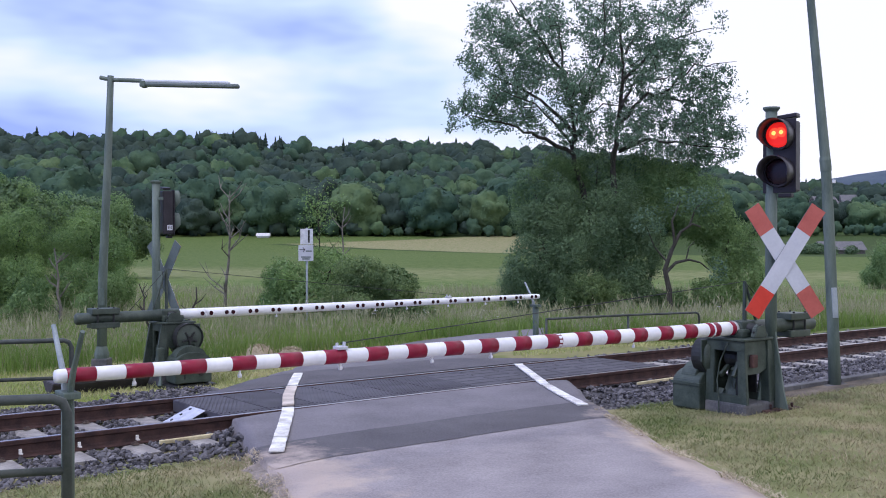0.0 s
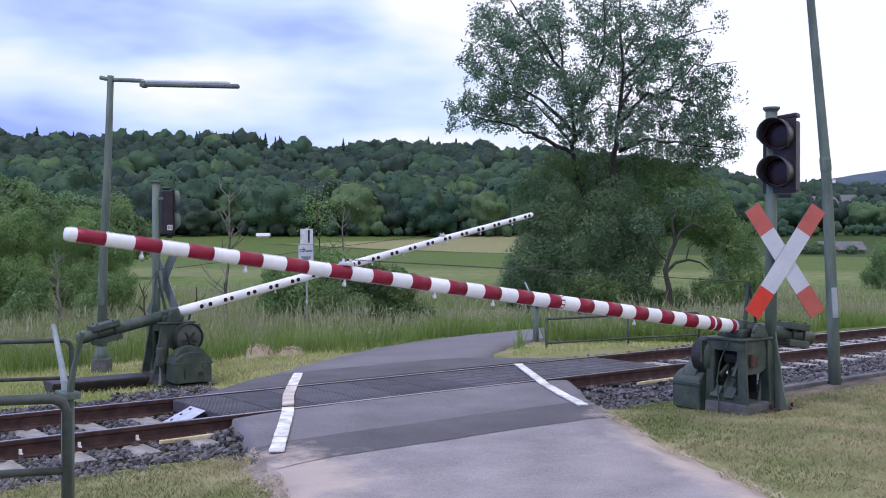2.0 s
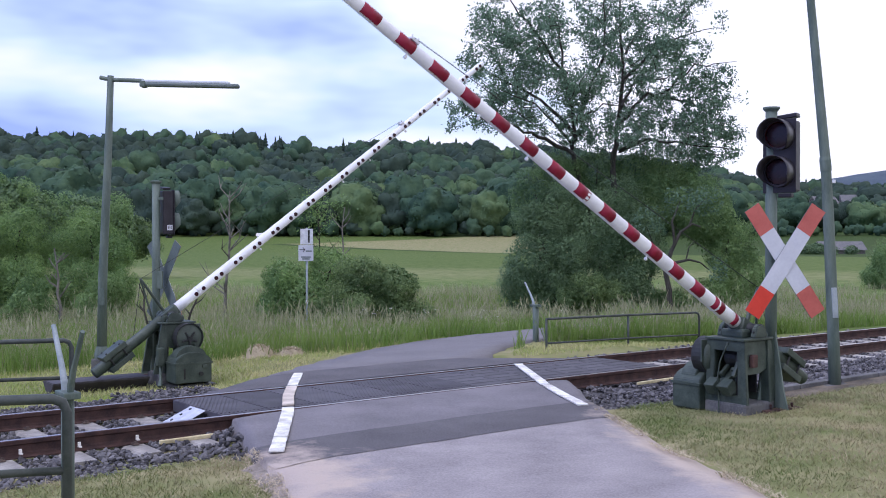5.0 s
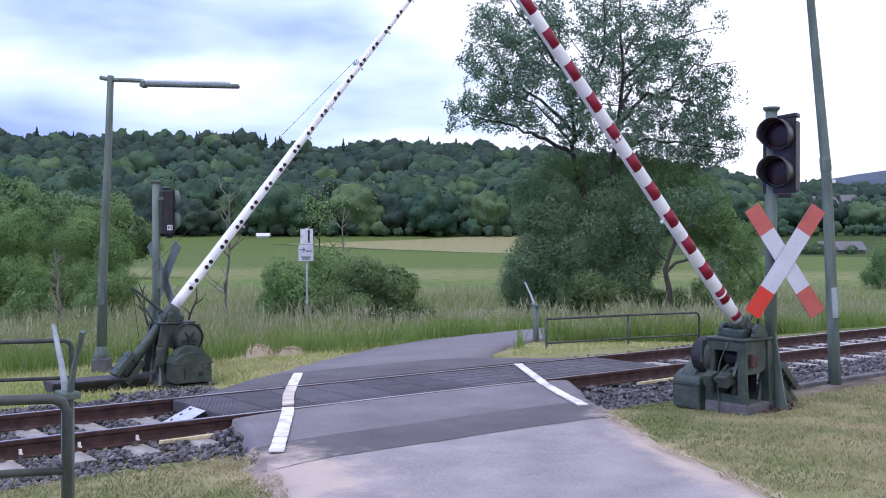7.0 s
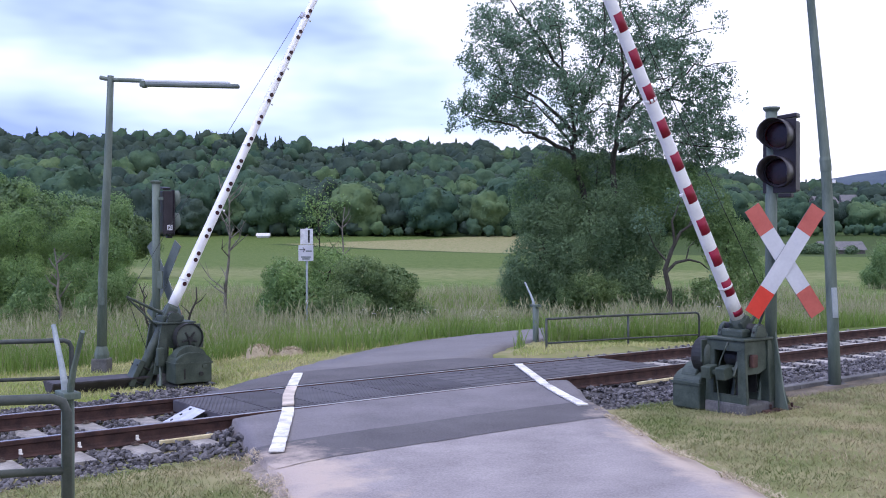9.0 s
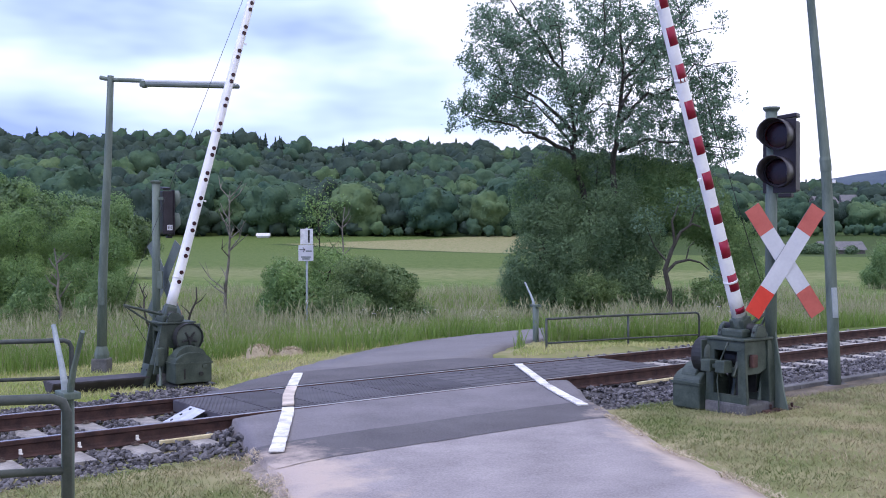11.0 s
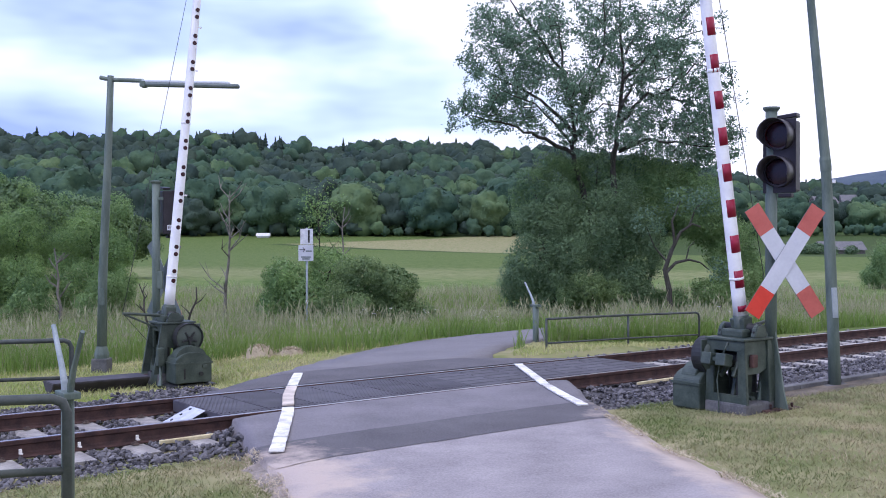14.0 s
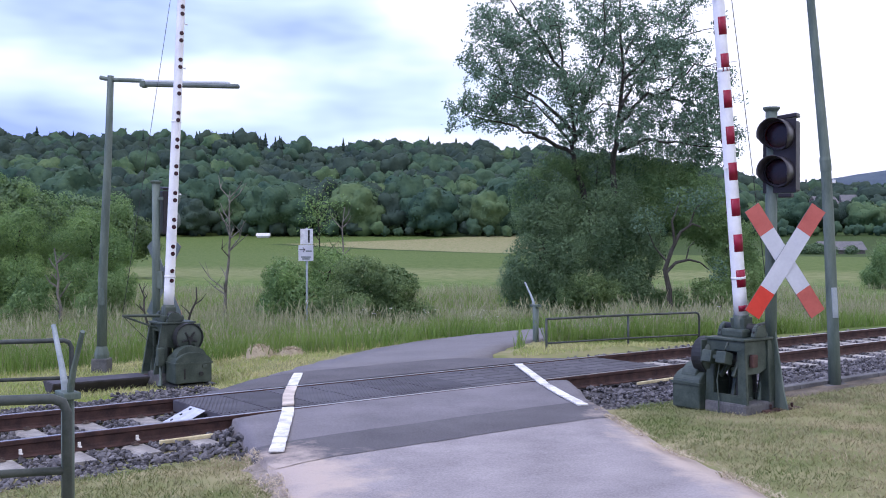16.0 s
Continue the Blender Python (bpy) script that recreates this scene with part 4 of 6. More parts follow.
    for y in (-0.10, 0.10):
        part("crank_weight", box((0.15, 0.135, 0.14), (0.42, y, 0), bevel=0.012), M_GREEN, crank)
    return root, crank


near_machine, near_crank = build_machine("grey-green barrier drive frame on a concrete plinth beside the lane", tilt(NEAR_PIVOT, NEAR_YAW, 0), -1.03)
far_machine, far_crank = build_machine("grey-green barrier drive with wheel and rounded housing", tilt(FAR_PIVOT, FAR_YAW, 0), -1.06)

beam = tagged(mesh_object("steel_channel", prism([(-0.26, 0), (0.26, 0), (0.26, -0.02), (0.08, -0.20), (-0.08, -0.20), (-0.26, -0.02)], 1.45, pose(0, 0, 0, 0, 0, 90), bevel=0.01), M_TROUGH), "dark steel trough on the ground beside the barrier drive", "steel trough")
beam.matrix_basis = pose(*T(5.1, 15.2, -0.20), 0, 0, math.degrees(ALONG))


# ---------------------------------------------------------------- rest posts of the booms
def build_rest(label, at, ground, top, yaw, r=0.045, prongs=(-1, 1), worn=None):
    root = thing("boom_rest", label, "boom rest", pose(*at, 0, 0, yaw), group="boom rests of the crossing")
    part("post", tube([(0, 0, ground), (0, 0, top - 0.12)], r, 12), M_POST, root, smooth=True)
    part("saddle", box((0.12, 0.22, 0.05), (0, 0, top - 0.10), bevel=0.01), M_POST, root)
    for sgn in prongs:
        bm = tube([(0, 0.05 * sgn, top - 0.16), (0, 0.075 * sgn, top - 0.02), (0, 0.14 * sgn, top + 0.1), (0, 0.33 * sgn, top + 0.37)], [0.024, 0.026, 0.022, 0.018], 8)
        part("prong", bm, M_PALE if sgn == worn else M_POST, root, "pale worn prong" if sgn == worn else "")
    return root


build_rest("weathered forked post that catches the boom tip", (-2.66, 7.09, 0), -0.2, 0.88, 37.6, worn=1)
build_rest("slim forked post that catches the far boom tip", (1.90, 20.51, 0), -0.55, 0.66, 37.6, 0.062, (1,), 1)


# ---------------------------------------------------------------- signals with crosses
def build_cross(root, at, yaw, front):
    """Two crossed boards in a tall X, red ends and white middles; front False shows grey backs."""
    length, width = 1.50, 0.205
    for k, lean in enumerate((-33.5, 33.5)):
        m = pose(*at, 0, 0, yaw) @ Matrix.Translation((0, -0.012 * k, 0)) @ pose(0, 0, 0, 0, lean, 0)
        board = part("board", box((width, 0.008, length), (0, 0.004, 0), bevel=0.001), M_SIGNBACK, root)
        board.matrix_basis = m
        part("white_field", box((width - 0.004, 0.004, length * 0.54), (0, -0.002, 0)), M_SIGNWHITE, board)
        for z in (-1, 1):
            # one end keeps the full red, the others carry the painted glare
            part("red_field", box((width - 0.004, 0.004, length * 0.228), (0, -0.002, z * length * 0.385)), M_SIGNRED if (k, z) == (1, -1) else M_SIGNGLARE, board)


def build_head(root, at, yaw, lit):
    """A tall black two-lamp head with deep hoods; the front faces local -y."""
    m = pose(*at, 0, 0, yaw) @ Matrix.Scale(1.0 if lit else 0.89, 4)
    body = part("signal_head", box((0.36, 0.20, 0.83), (0, 0, -0.012), bevel=0.02), M_BLACK, root, "black two-lamp signal head")
    body.matrix_basis = m
    part("backing", box((0.39, 0.016, 0.87), (0, -0.105, -0.012), bevel=0.006), M_BLACK, body)
    part("lid", box((0.30, 0.14, 0.05), (0.03, 0.02, 0.455), (0, -6, 0), bevel=0.01), M_BLACK, body)
    lamps = []
    for z in (0.235, -0.2):
        n = 22
        bm = bmesh.new()
        rows = []
        for y in (-0.115, -0.20, -0.29, -0.38):
            k = (-0.115 - y) / 0.265
            a0 = -75 + 62 * k
            angles = np.radians(np.linspace(a0, 180 - a0, n))
            y = y if lit else -0.115 + 0.42 * (y + 0.115)
            rows.append(([bm.verts.new((0.182 * math.cos(a), y, z + 0.182 * math.sin(a))) for a in angles], [bm.verts.new((0.176 * math.cos(a), y, z + 0.176 * math.sin(a))) for a in angles]))
        for (o0, i0), (o1, i1) in zip(rows, rows[1:]):
            for k in range(n - 1):
                bm.faces.new((o0[k], o0[k + 1], o1[k + 1], o1[k]))
                bm.faces.new((i0[k + 1], i0[k], i1[k], i1[k + 1]))
        for o, i in (rows[0], rows[-1]):
            for k in range(n - 1):
                bm.faces.new((o[k], o[k + 1], i[k + 1], i[k]))
        bmesh.ops.recalc_face_normals(bm, faces=bm.faces)
        part("hood", bm, M_HOODIN if lit else M_POST, body, "" if lit else "pale grey hood", True)
        bm = tube([(0, -0.115, z), (0, -0.105, z)], 0.165, 28)
        part("lamp_well", bm, M_BLACK, body)
        # baffle ring, added to stop the turned lens's red glow leaking out
        rim = bmesh.new()
        rings = []
        for y, r in ((-0.112, 0.1525), (-0.158, 0.1525), (-0.158, 0.175), (-0.112, 0.175)):
            rings.append([rim.verts.new((r * math.cos(a), y, z + r * math.sin(a))) for a in np.linspace(0, 2 * math.pi, 33)[:-1]])
        for p, q in zip(rings, rings[1:] + rings[:1]):
            for k in range(32):
                rim.faces.new((p[k], p[(k + 1) % 32], q[(k + 1) % 32], q[k]))
        bmesh.ops.recalc_face_normals(rim, faces=rim.faces)
        part("lens_rim", rim, M_BLACK, body)
        bm = bmesh.new()
        bmesh.ops.create_uvsphere(bm, u_segments=24, v_segments=8, radius=0.15)
        bmesh.ops.transform(bm, matrix=Matrix.Diagonal((1, 0.10, 1, 1)), verts=bm.verts)
        mats = [M_LENSDARK, M_REDLAMP, M_REDCORE]
        if lit and z > 0:
            for f in bm.faces:
                c = f.calc_center_median()
                if c.y < 0:
                    f.material_index = 1
        lens = part("lens", bm, mats, body, "red signal lens", True)
        lens.matrix_basis = Matrix.Translation((0, -0.145, z))
        if lit and z > 0:
            for x, zz, r in ((-0.05, 0.02, 0.032), (0.035, 0.028, 0.030)):
                wide = bmesh.new()
                bmesh.ops.create_uvsphere(wide, u_segments=14, v_segments=8, radius=r * 2.1)
                bmesh.ops.transform(wide, matrix=Matrix.Translation((x * 0.8, -0.012, zz * 0.8)) @ Matrix.Diagonal((1, 0.06, 1, 1)), verts=wide.verts)
                part("glow_ring", wide, M_REDMID, lens, smooth=True)
                spot = bmesh.new()
                bmesh.ops.create_uvsphere(spot, u_segments=12, v_segments=8, radius=r)
                bmesh.ops.transform(spot, matrix=Matrix.Translation((x, -0.013, zz)) @ Matrix.Diagonal((1, 0.15, 1, 1)), verts=spot.verts)
                part("hot_spot", spot, M_REDCORE, lens, smooth=True)
        lamps.append(lens)
    part("name_plate", box((0.16, 0.1, 0.05), (0.06, -0.06, -0.475), bevel=0.01), M_BLACK, body)
    if not lit:
        part("small_plate", box((0.10, 0.006, 0.10), (-0.184, -0.02, -0.30), (0, 0, 90)), M_SIGNWHITE, body, "small white plate")
        for y in (-0.045, -0.02, 0.005):
            part("plate_bar", box((0.004, 0.012, 0.045), (-0.188, y, -0.30)), M_BLACK, body)
    return lamps


def build_signal(label, at, foot_z, top, head_at, head_yaw, cross_at, cross_yaw, lit):
    root = thing("crossing_signal", label, "crossing signal", pose(*at), group="crossing signals")
    part("post", tube([(0, 0, foot_z + 0.04), (0, 0, top - 0.03)], 0.068, 16), M_POST, root, "weathered grey-green steel post", True)
    part("cap", tube([(0, 0, top - 0.05), (0, 0, top - 0.02), (0, 0, top), (0, 0, top + 0.005)], [0.072, 0.098, 0.098, 0.06], 16), M_POST, root)
    part("base_plate", box((0.62, 0.42, 0.05), (0, 0, foot_z + 0.03), (0, 0, 30), bevel=0.006), M_RUST, root, "rusty base plate")
    for a in (30, 120, 210, 300):
        ob = part("gusset", prism([(0.05, foot_z + 0.05), (0.26, foot_z + 0.05), (0.20, foot_z + 0.25), (0.07, foot_z + 0.95), (0.05, foot_z + 0.95)], 0.02), M_POST, root)
        ob.matrix_basis = pose(0, 0, 0, 0, 0, a)
    for a in (75, 165, 255, 345):
        part("anchor_bolt", tube([(0.24 * math.cos(radians(a)), 0.2 * math.sin(radians(a)), foot_z + 0.04), (0.24 * math.cos(radians(a)), 0.2 * math.sin(radians(a)), foot_z + 0.11)], 0.016, 6), M_RUST, root)
    part("bracket", box((0.10, 0.06, 0.3), (0.07, -0.03, cross_at[2]), bevel=0.005), M_POST, root)
    part("bracket", box((0.14, 0.06, 0.05), (0.07, -0.03, top - 0.3), bevel=0.005), M_POST, root)
    build_cross(root, cross_at, cross_yaw, True)
    return build_head(root, head_at, head_yaw, lit)


near_lamps = build_signal("crossing signal post with red-and-white cross and black lamp head", (3.90, 11.90, 0), -0.15, 3.46,
                          (0.125, -0.02, 2.885), -37, (0.11, -0.16, 1.64), 8, True)
build_signal("crossing signal post seen from behind with grey cross backs", (-4.87, 17.0, 0), -0.42, 2.90,
             (0.145, 0.12, 2.375), 118, (0.09, 0.14, 1.22), 140, False)


# ---------------------------------------------------------------- lamp posts, railings, sign
def build_lamp_post():
    root = thing("street_lamp", "grey-green steel lamp post with a long tube luminaire on an arm", "street lamp", pose(-6.04, 17.71, 0))
    top = 4.80
    part("socket", box((0.29, 0.29, 0.34), (0, 0, -0.36), bevel=0.03), M_CONCRETE, root, "concrete socket")
    part("collar", tube([(0, 0, -0.2), (0, 0, -0.12), (0.0, 0, 0.02)], [0.13, 0.13, 0.09], 14), M_POST, root)
    part("post", tube([(0, 0, -0.2), (0.02, 0, 1.2), (0.12, 0, 3.4), (0.17, 0, top)], [0.088, 0.078, 0.065, 0.055], 14), M_POST, root, smooth=True)
    part("arm", tube([(-0.02, 0.01, top - 0.03), (0.17, 0, top - 0.07), (0.75, 0, top - 0.09)], 0.038, 10), M_POST, root)
    lum = part("luminaire", box((1.72, 0.17, 0.07), (1.58, 0, top - 0.17), (0, 1.2, 0), bevel=0.03), M_SIGNBACK, root, "long grey luminaire housing")
    part("cover", box((1.55, 0.14, 0.05), (1.5, 0, top - 0.115), (0, 1.2, 0), bevel=0.024), M_TUBE, lum, "pale translucent cover")
    part("end_cap", box((0.10, 0.19, 0.11), (0.75, 0, top - 0.15), bevel=0.02), M_POST, lum)
    part("hatch", box((0.10, 0.02, 0.3), (0.03, -0.085, 0.9), bevel=0.006), M_POST, root)


def build_pole():
    root = thing("lamp_mast", "tall leaning grey-green steel mast beside the track", "mast", pose(5.47, 13.95, 0))
    part("post", tube([(0, 0, -0.3), (-0.03, 0, 0.6), (-0.10, 0, 2.2), (-0.145, 0, 3.0), (-0.36, 0, 5.25), (-0.42, 0, 5.8)], [0.086, 0.08, 0.075, 0.07, 0.055, 0.052], 14), M_POST, root, smooth=True)
    part("sleeve", tube([(-0.135, 0, 2.85), (-0.15, 0, 3.0), (-0.155, 0, 3.05)], [0.077, 0.078, 0.07], 14), M_POST, root)
    part("hatch", box((0.075, 0.03, 0.42), (-0.04, -0.075, 1.02), (0, -3, 0), bevel=0.008), M_PALE, root, "pale worn hatch")
    part("screw", box((0.05, 0.03, 0.05), (-0.06, -0.08, 2.7), bevel=0.01), M_GALV, root)
    part("foot_stone", box((0.45, 0.45, 0.2), (0, 0, -0.22), bevel=0.04), M_CONCRETE, root)
    part("lamp_arm", tube([(-0.37, 0, 5.30), (-0.15, -0.05, 5.34)], 0.03, 8), M_GALV, root)


def build_railing(label, points, top, mid, foot, r=0.024, posts=None, end_round=True):
    root = thing("railing", label, "railing", group="trackside railings")
    (x0, y0), (x1, y1) = points[0], points[-1]
    path = [(x, y, top) for x, y in points]
    if end_round:
        k = 0.09
        d = Vector((x1 - x0, y1 - y0)).normalized()
        path = path[:-1] + [(x1 - d.x * k, y1 - d.y * k, top), (x1 - d.x * k * 0.3, y1 - d.y * k * 0.3, top - k * 0.3), (x1, y1, top - k), (x1, y1, foot)]
    part("top_rail", tube(path, r, 10), M_RAILING, root, smooth=True)
    part("lower_rail", tube([(x, y, mid) for x, y in points], r * 0.8, 10), M_RAILING, root, smooth=True)
    for x, y in posts or []:
        part("post", tube([(x, y, foot), (x, y, top)], r, 10), M_RAILING, root, smooth=True)


def build_info_sign():
    root = thing("direction_sign", "slim post with two small pale direction panels", "sign", pose(-3.67, 27.0, -0.75))
    part("post", tube([(0, 0, -0.1), (0, 0, 3.0)], 0.030, 10), M_PALE, root, smooth=True)
    plate = part("panel", box((0.40, 0.02, 0.43), (-0.02, -0.045, 2.32), bevel=0.004), M_SIGNWHITE, root, "white panel with a black arrow")
    for z0, z1 in ((0.0, 0.06), (0.0, -0.06)):
        part("arrow", tube([(-0.045, -0.058, 2.41), (-0.10, -0.058, 2.41 + z1)], 0.010, 6), M_BLACK, plate)
    part("arrow", tube([(-0.19, -0.058, 2.41), (-0.045, -0.058, 2.41)], 0.010, 6), M_BLACK, plate)
    for x, z, w in ((0.08, 2.37, 0.16), (0.0, 2.21, 0.26), (0.0, 2.16, 0.2)):
        part("text_bar", box((w, 0.004, 0.035), (x - 0.02, -0.057, z)), M_SIGNBACK, plate)
    plate = part("panel", box((0.34, 0.02, 0.42), (0.0, -0.045, 2.76), bevel=0.004), M_GALV, root, "grey worn panel")
    part("text_bar", box((0.05, 0.004, 0.34), (0.06, -0.057, 2.77)), M_DARK, plate)
    part("sticker", box((0.06, 0.05, 0.09), (0, -0.01, 1.0)), M_SIGNWHITE, root)


build_lamp_post()
build_pole()
build_railing("bent dark tube railing beside the lane", [(-4.6, 5.85), (-2.42, 6.44)], 0.855, 0.39, -0.3, 0.033)
build_railing("low dark tube railing across the track", [(-8.5, 11.4), (-4.66, 12.55)], 0.63, 0.16, -0.4, 0.03)
build_railing("dark green tube railing behind the far rail", [(1.91, 18.48), (3.61, 19.50), (5.18, 20.24)], 0.44, -0.01, -0.5, 0.022, [(1.91, 18.48), (3.61, 19.50)])
build_info_sign()

kerb = thing("kerb", "weathered edging beam between ballast and verge", "kerb", kind="structure")
for i in range(11):
    bm = box((0.985, 0.13, 0.2), (0, 0, 0), bevel=0.012)
    ob = part("kerb_stone", bm, M_CONCRETE, kerb)
    ob.matrix_basis = pose(*T(11.6 + i, 7.85 - 0.004 * i * i, -0.17), 0, 0, math.degrees(ALONG) + 0.5 * (i % 3 - 1))



def build_bare_earth():
    """Trodden bare soil between the kerb and the mown verge, coloured dark for the kerb's shadow too."""
    bm = bmesh.new()
    rows = []
    for i in range(61):
        s = 10.9 + 9.5 * i / 60
        inner = 7.78 - 0.004 * max(0, s - 11.6) ** 2
        reach = (0.42 + 0.22 * noise.noise((s * 0.9, 2.0, 0)) + 0.1 * noise.noise((s * 4, 2.0, 0))) * min(1, (s - 10.8) / 0.8)
        row = []
        for k in range(5):
            x, y, _ = T(s, inner - reach * k / 4)
            row.append(bm.verts.new((x, y, ground_z(x, y) + (0.02 if k < 4 else -0.02))))
        rows.append(row)
    for p, q in zip(rows, rows[1:]):
        for k in range(4):
            bm.faces.new((p[k], p[k + 1], q[k + 1], q[k]))
    bmesh.ops.recalc_face_normals(bm, faces=bm.faces)
    tagged(mesh_object("ground_bare_earth", bm, M_EARTH, True), "trodden soil along the track's edging, the edging's shadow put into its dark colour", "soil", kind="structure")


build_bare_earth()

slab = tagged(mesh_object("cable_cover", box((2.4, 0.45, 0.1), bevel=0.02), M_CONCRETE), "weathered concrete trough cover beside the track", "cable cover")
slab.matrix_basis = pose(*T(1.2, 14.6, -0.37), 0, 0, math.degrees(ALONG))


# ---------------------------------------------------------------- ballast
def build_bed():
    for name, s0, s1, w0, w1 in (("ballast_bed", -14.0, 4.85, 8.85, 12.75), ("ballast_bed_east", 8.75, 60.0, 8.15, 12.7)):
        bm = bmesh.new()
        rows = []
        for s in np.arange(s0, s1 + 0.01, (s1 - s0) / 90):
            row = []
            for j in range(17):
                w = w0 + (w1 - w0) * j / 16
                edge = min(j, 16 - j)
                z = -0.222 + 0.012 * noise.noise((s * 3, w * 3, 1)) if edge else -0.30
                if name.endswith("east") and s < 12 and w < 9.85 and s < lerp_table(w, NEAR_RIGHT) + 0.1:
                    z = -0.30
                row.append(bm.verts.new(T(s, w + (0.08 * noise.noise((s * 1.5, j, 1)) if edge < 2 else 0), z)))
            rows.append(row)
        for p, q in zip(rows, rows[1:]):
            for k in range(16):
                bm.faces.new((p[k], q[k], q[k + 1], p[k + 1]))
        bmesh.ops.recalc_face_normals(bm, faces=bm.faces)
        tagged(mesh_object(name, bm, M_BED, True), "dark gravel bed under the track ballast", "track bed", kind="structure")


build_bed()


def ico(sub=1):
    bm = bmesh.new()
    bmesh.ops.create_icosphere(bm, subdivisions=sub, radius=1)
    v = np.array([p.co[:] for p in bm.verts])
    f = np.array([[q.index for q in p.verts] for p in bm.faces])
    bm.free()
    return v, f


def euler_batch(rng, n):
    q = rng.normal(size=(n, 4))
    q /= np.linalg.norm(q, axis=1, keepdims=True)
    w, x, y, z = q.T
    return np.stack([np.stack([1 - 2 * (y * y + z * z), 2 * (x * y - z * w), 2 * (x * z + y * w)], 1),
                     np.stack([2 * (x * y + z * w), 1 - 2 * (x * x + z * z), 2 * (y * z - x * w)], 1),
                     np.stack([2 * (x * z - y * w), 2 * (y * z + x * w), 1 - 2 * (x * x + y * y)], 1)], 1)


def build_ballast():
    rng = np.random.default_rng(7)
    base, tri = ico()
    spots = []
    for s0, s1, w0, w1, per in ((-1.0, 4.9, 8.75, 12.9, 500), (4.6, 6.2, 11.6, 13.3, 400), (8.4, 18, 7.95, 12.7, 300), (18, 30, 7.9, 12.6, 110)):
        n = int((s1 - s0) * (w1 - w0) * per)
        spots.append(np.stack([rng.uniform(s0, s1, n), rng.uniform(w0, w1, n)], 1))
    # a few stray stones over the grass edge
    n = 500
    spots.append(np.stack([rng.uniform(-1.5, 4.6, n), 8.8 - np.abs(rng.normal(0, 0.25, n))], 1))
    # a shoulder of stones along the far apron's west edge
    n = 1500
    w = rng.uniform(11.7, 14.1, n)
    shoulder = np.interp(w, [11.5, 12.6, 13.95, 14.2], [4.95, 6.56, 8.1, 8.4]) - 0.03 - np.abs(rng.normal(0, 0.13, n))
    fringe = np.stack([shoulder, w], 1)
    p = np.concatenate(spots)
    s, w = p[:, 0], p[:, 1]
    keep = (np.abs(w - W_NEAR) > 0.06) & (np.abs(w - W_FAR) > 0.06)
    keep &= ~((s > 4.6) & (s < 6.7) & (w < 11.45 + (s - 4.9) * 0.72 + 0.15) & (w > 11.4))
    right = np.interp(w, [a for a, _ in NEAR_RIGHT], [b for _, b in NEAR_RIGHT])
    keep &= ~((s > 6) & (w < 9.85) & (s < right + 0.2))
    keep &= ~((s > 6) & (w > 9.85) & (s < 11.75))
    on_sleeper = np.abs((s + 7.05 + 0.315) % 0.63 - 0.315) < 0.145
    keep &= ~(on_sleeper & (np.abs(w - W_MID) < 1.31))
    left = np.interp(w, [a for a, _ in NEAR_LEFT], [b for _, b in NEAR_LEFT])
    keep &= ~((s < 6) & (w < 9.85) & (s > left + 0.02 + 0.08 * np.sin(w * 9.0)))
    keep &= ~((s > 8) & (s < 11.6) & (w < 8.3 - 0.1 * np.sin(s * 5.0)))
    s, w = np.concatenate([s[keep], fringe[:, 0]]), np.concatenate([w[keep], fringe[:, 1]])
    n = len(s)
    z = np.full(n, -0.205) + rng.uniform(-0.01, 0.035, n)
    z[-len(fringe):] = np.interp(w[-len(fringe):], [11.7, 12.6, 14.1], [-0.15, -0.15, -0.24]) + rng.uniform(-0.03, 0.03, len(fringe))
    z = np.where((w < 9.3), z - (9.3 - w) * 0.03, z)
    heap = np.clip(1 + (s - np.interp(w, [a for a, _ in NEAR_LEFT], [b for _, b in NEAR_LEFT])) / 0.4, 0, 1.2)
    z = z + np.where((s < 6) & (w < 9.86) & (w > 8.4), 0.09 * heap * rng.uniform(0.4, 1.0, n), 0.0)
    size = rng.uniform(0.020, 0.040, n)[:, None] * rng.uniform(0.7, 1.25, (n, 3))
    v = base[None] * (1 + rng.uniform(-0.42, 0.22, (n, len(base), 1)))
    v = v * size[:, None, :]
    v = np.einsum("nij,nkj->nki", euler_batch(rng, n), v)
    v[:, :, 2] *= 0.85
    v += np.stack([s * CA - w * SA, s * SA + w * CA, z], 1)[:, None, :]
    f = tri[None] + (np.arange(n) * len(base))[:, None, None]
    tagged(fast_mesh("ballast", v.reshape(-1, 3), f.reshape(-1, 3), M_STONE), "grey angular track ballast stones", "ballast", kind="stuff")


build_ballast()


# ---------------------------------------------------------------- plants
def leaf_arrays(rng, at, out, length, slim=0.45, flat=0.55):
    """Leaf-shaped quads at points; out is the side that they face, flat how closely."""
    n = len(at)
    nrm = out * flat + rng.normal(size=(n, 3)) * (1 - flat)
    nrm /= np.linalg.norm(nrm, axis=1, keepdims=True) + 1e-9
    t = rng.normal(size=(n, 3))
    t -= nrm * (t * nrm).sum(1, keepdims=True)
    t /= np.linalg.norm(t, axis=1, keepdims=True) + 1e-9
    b = np.cross(nrm, t)
    l = (length * rng.uniform(0.6, 1.3, n))[:, None]
    v = np.stack([at - t * l * 0.5, at + b * l * slim * 0.5 + t * l * 0.05, at + t * l * 0.5 + nrm * l * 0.08, at - b * l * slim * 0.5 + t * l * 0.05], 1)
    return v.reshape(-1, 3), np.arange(4 * n).reshape(-1, 4)


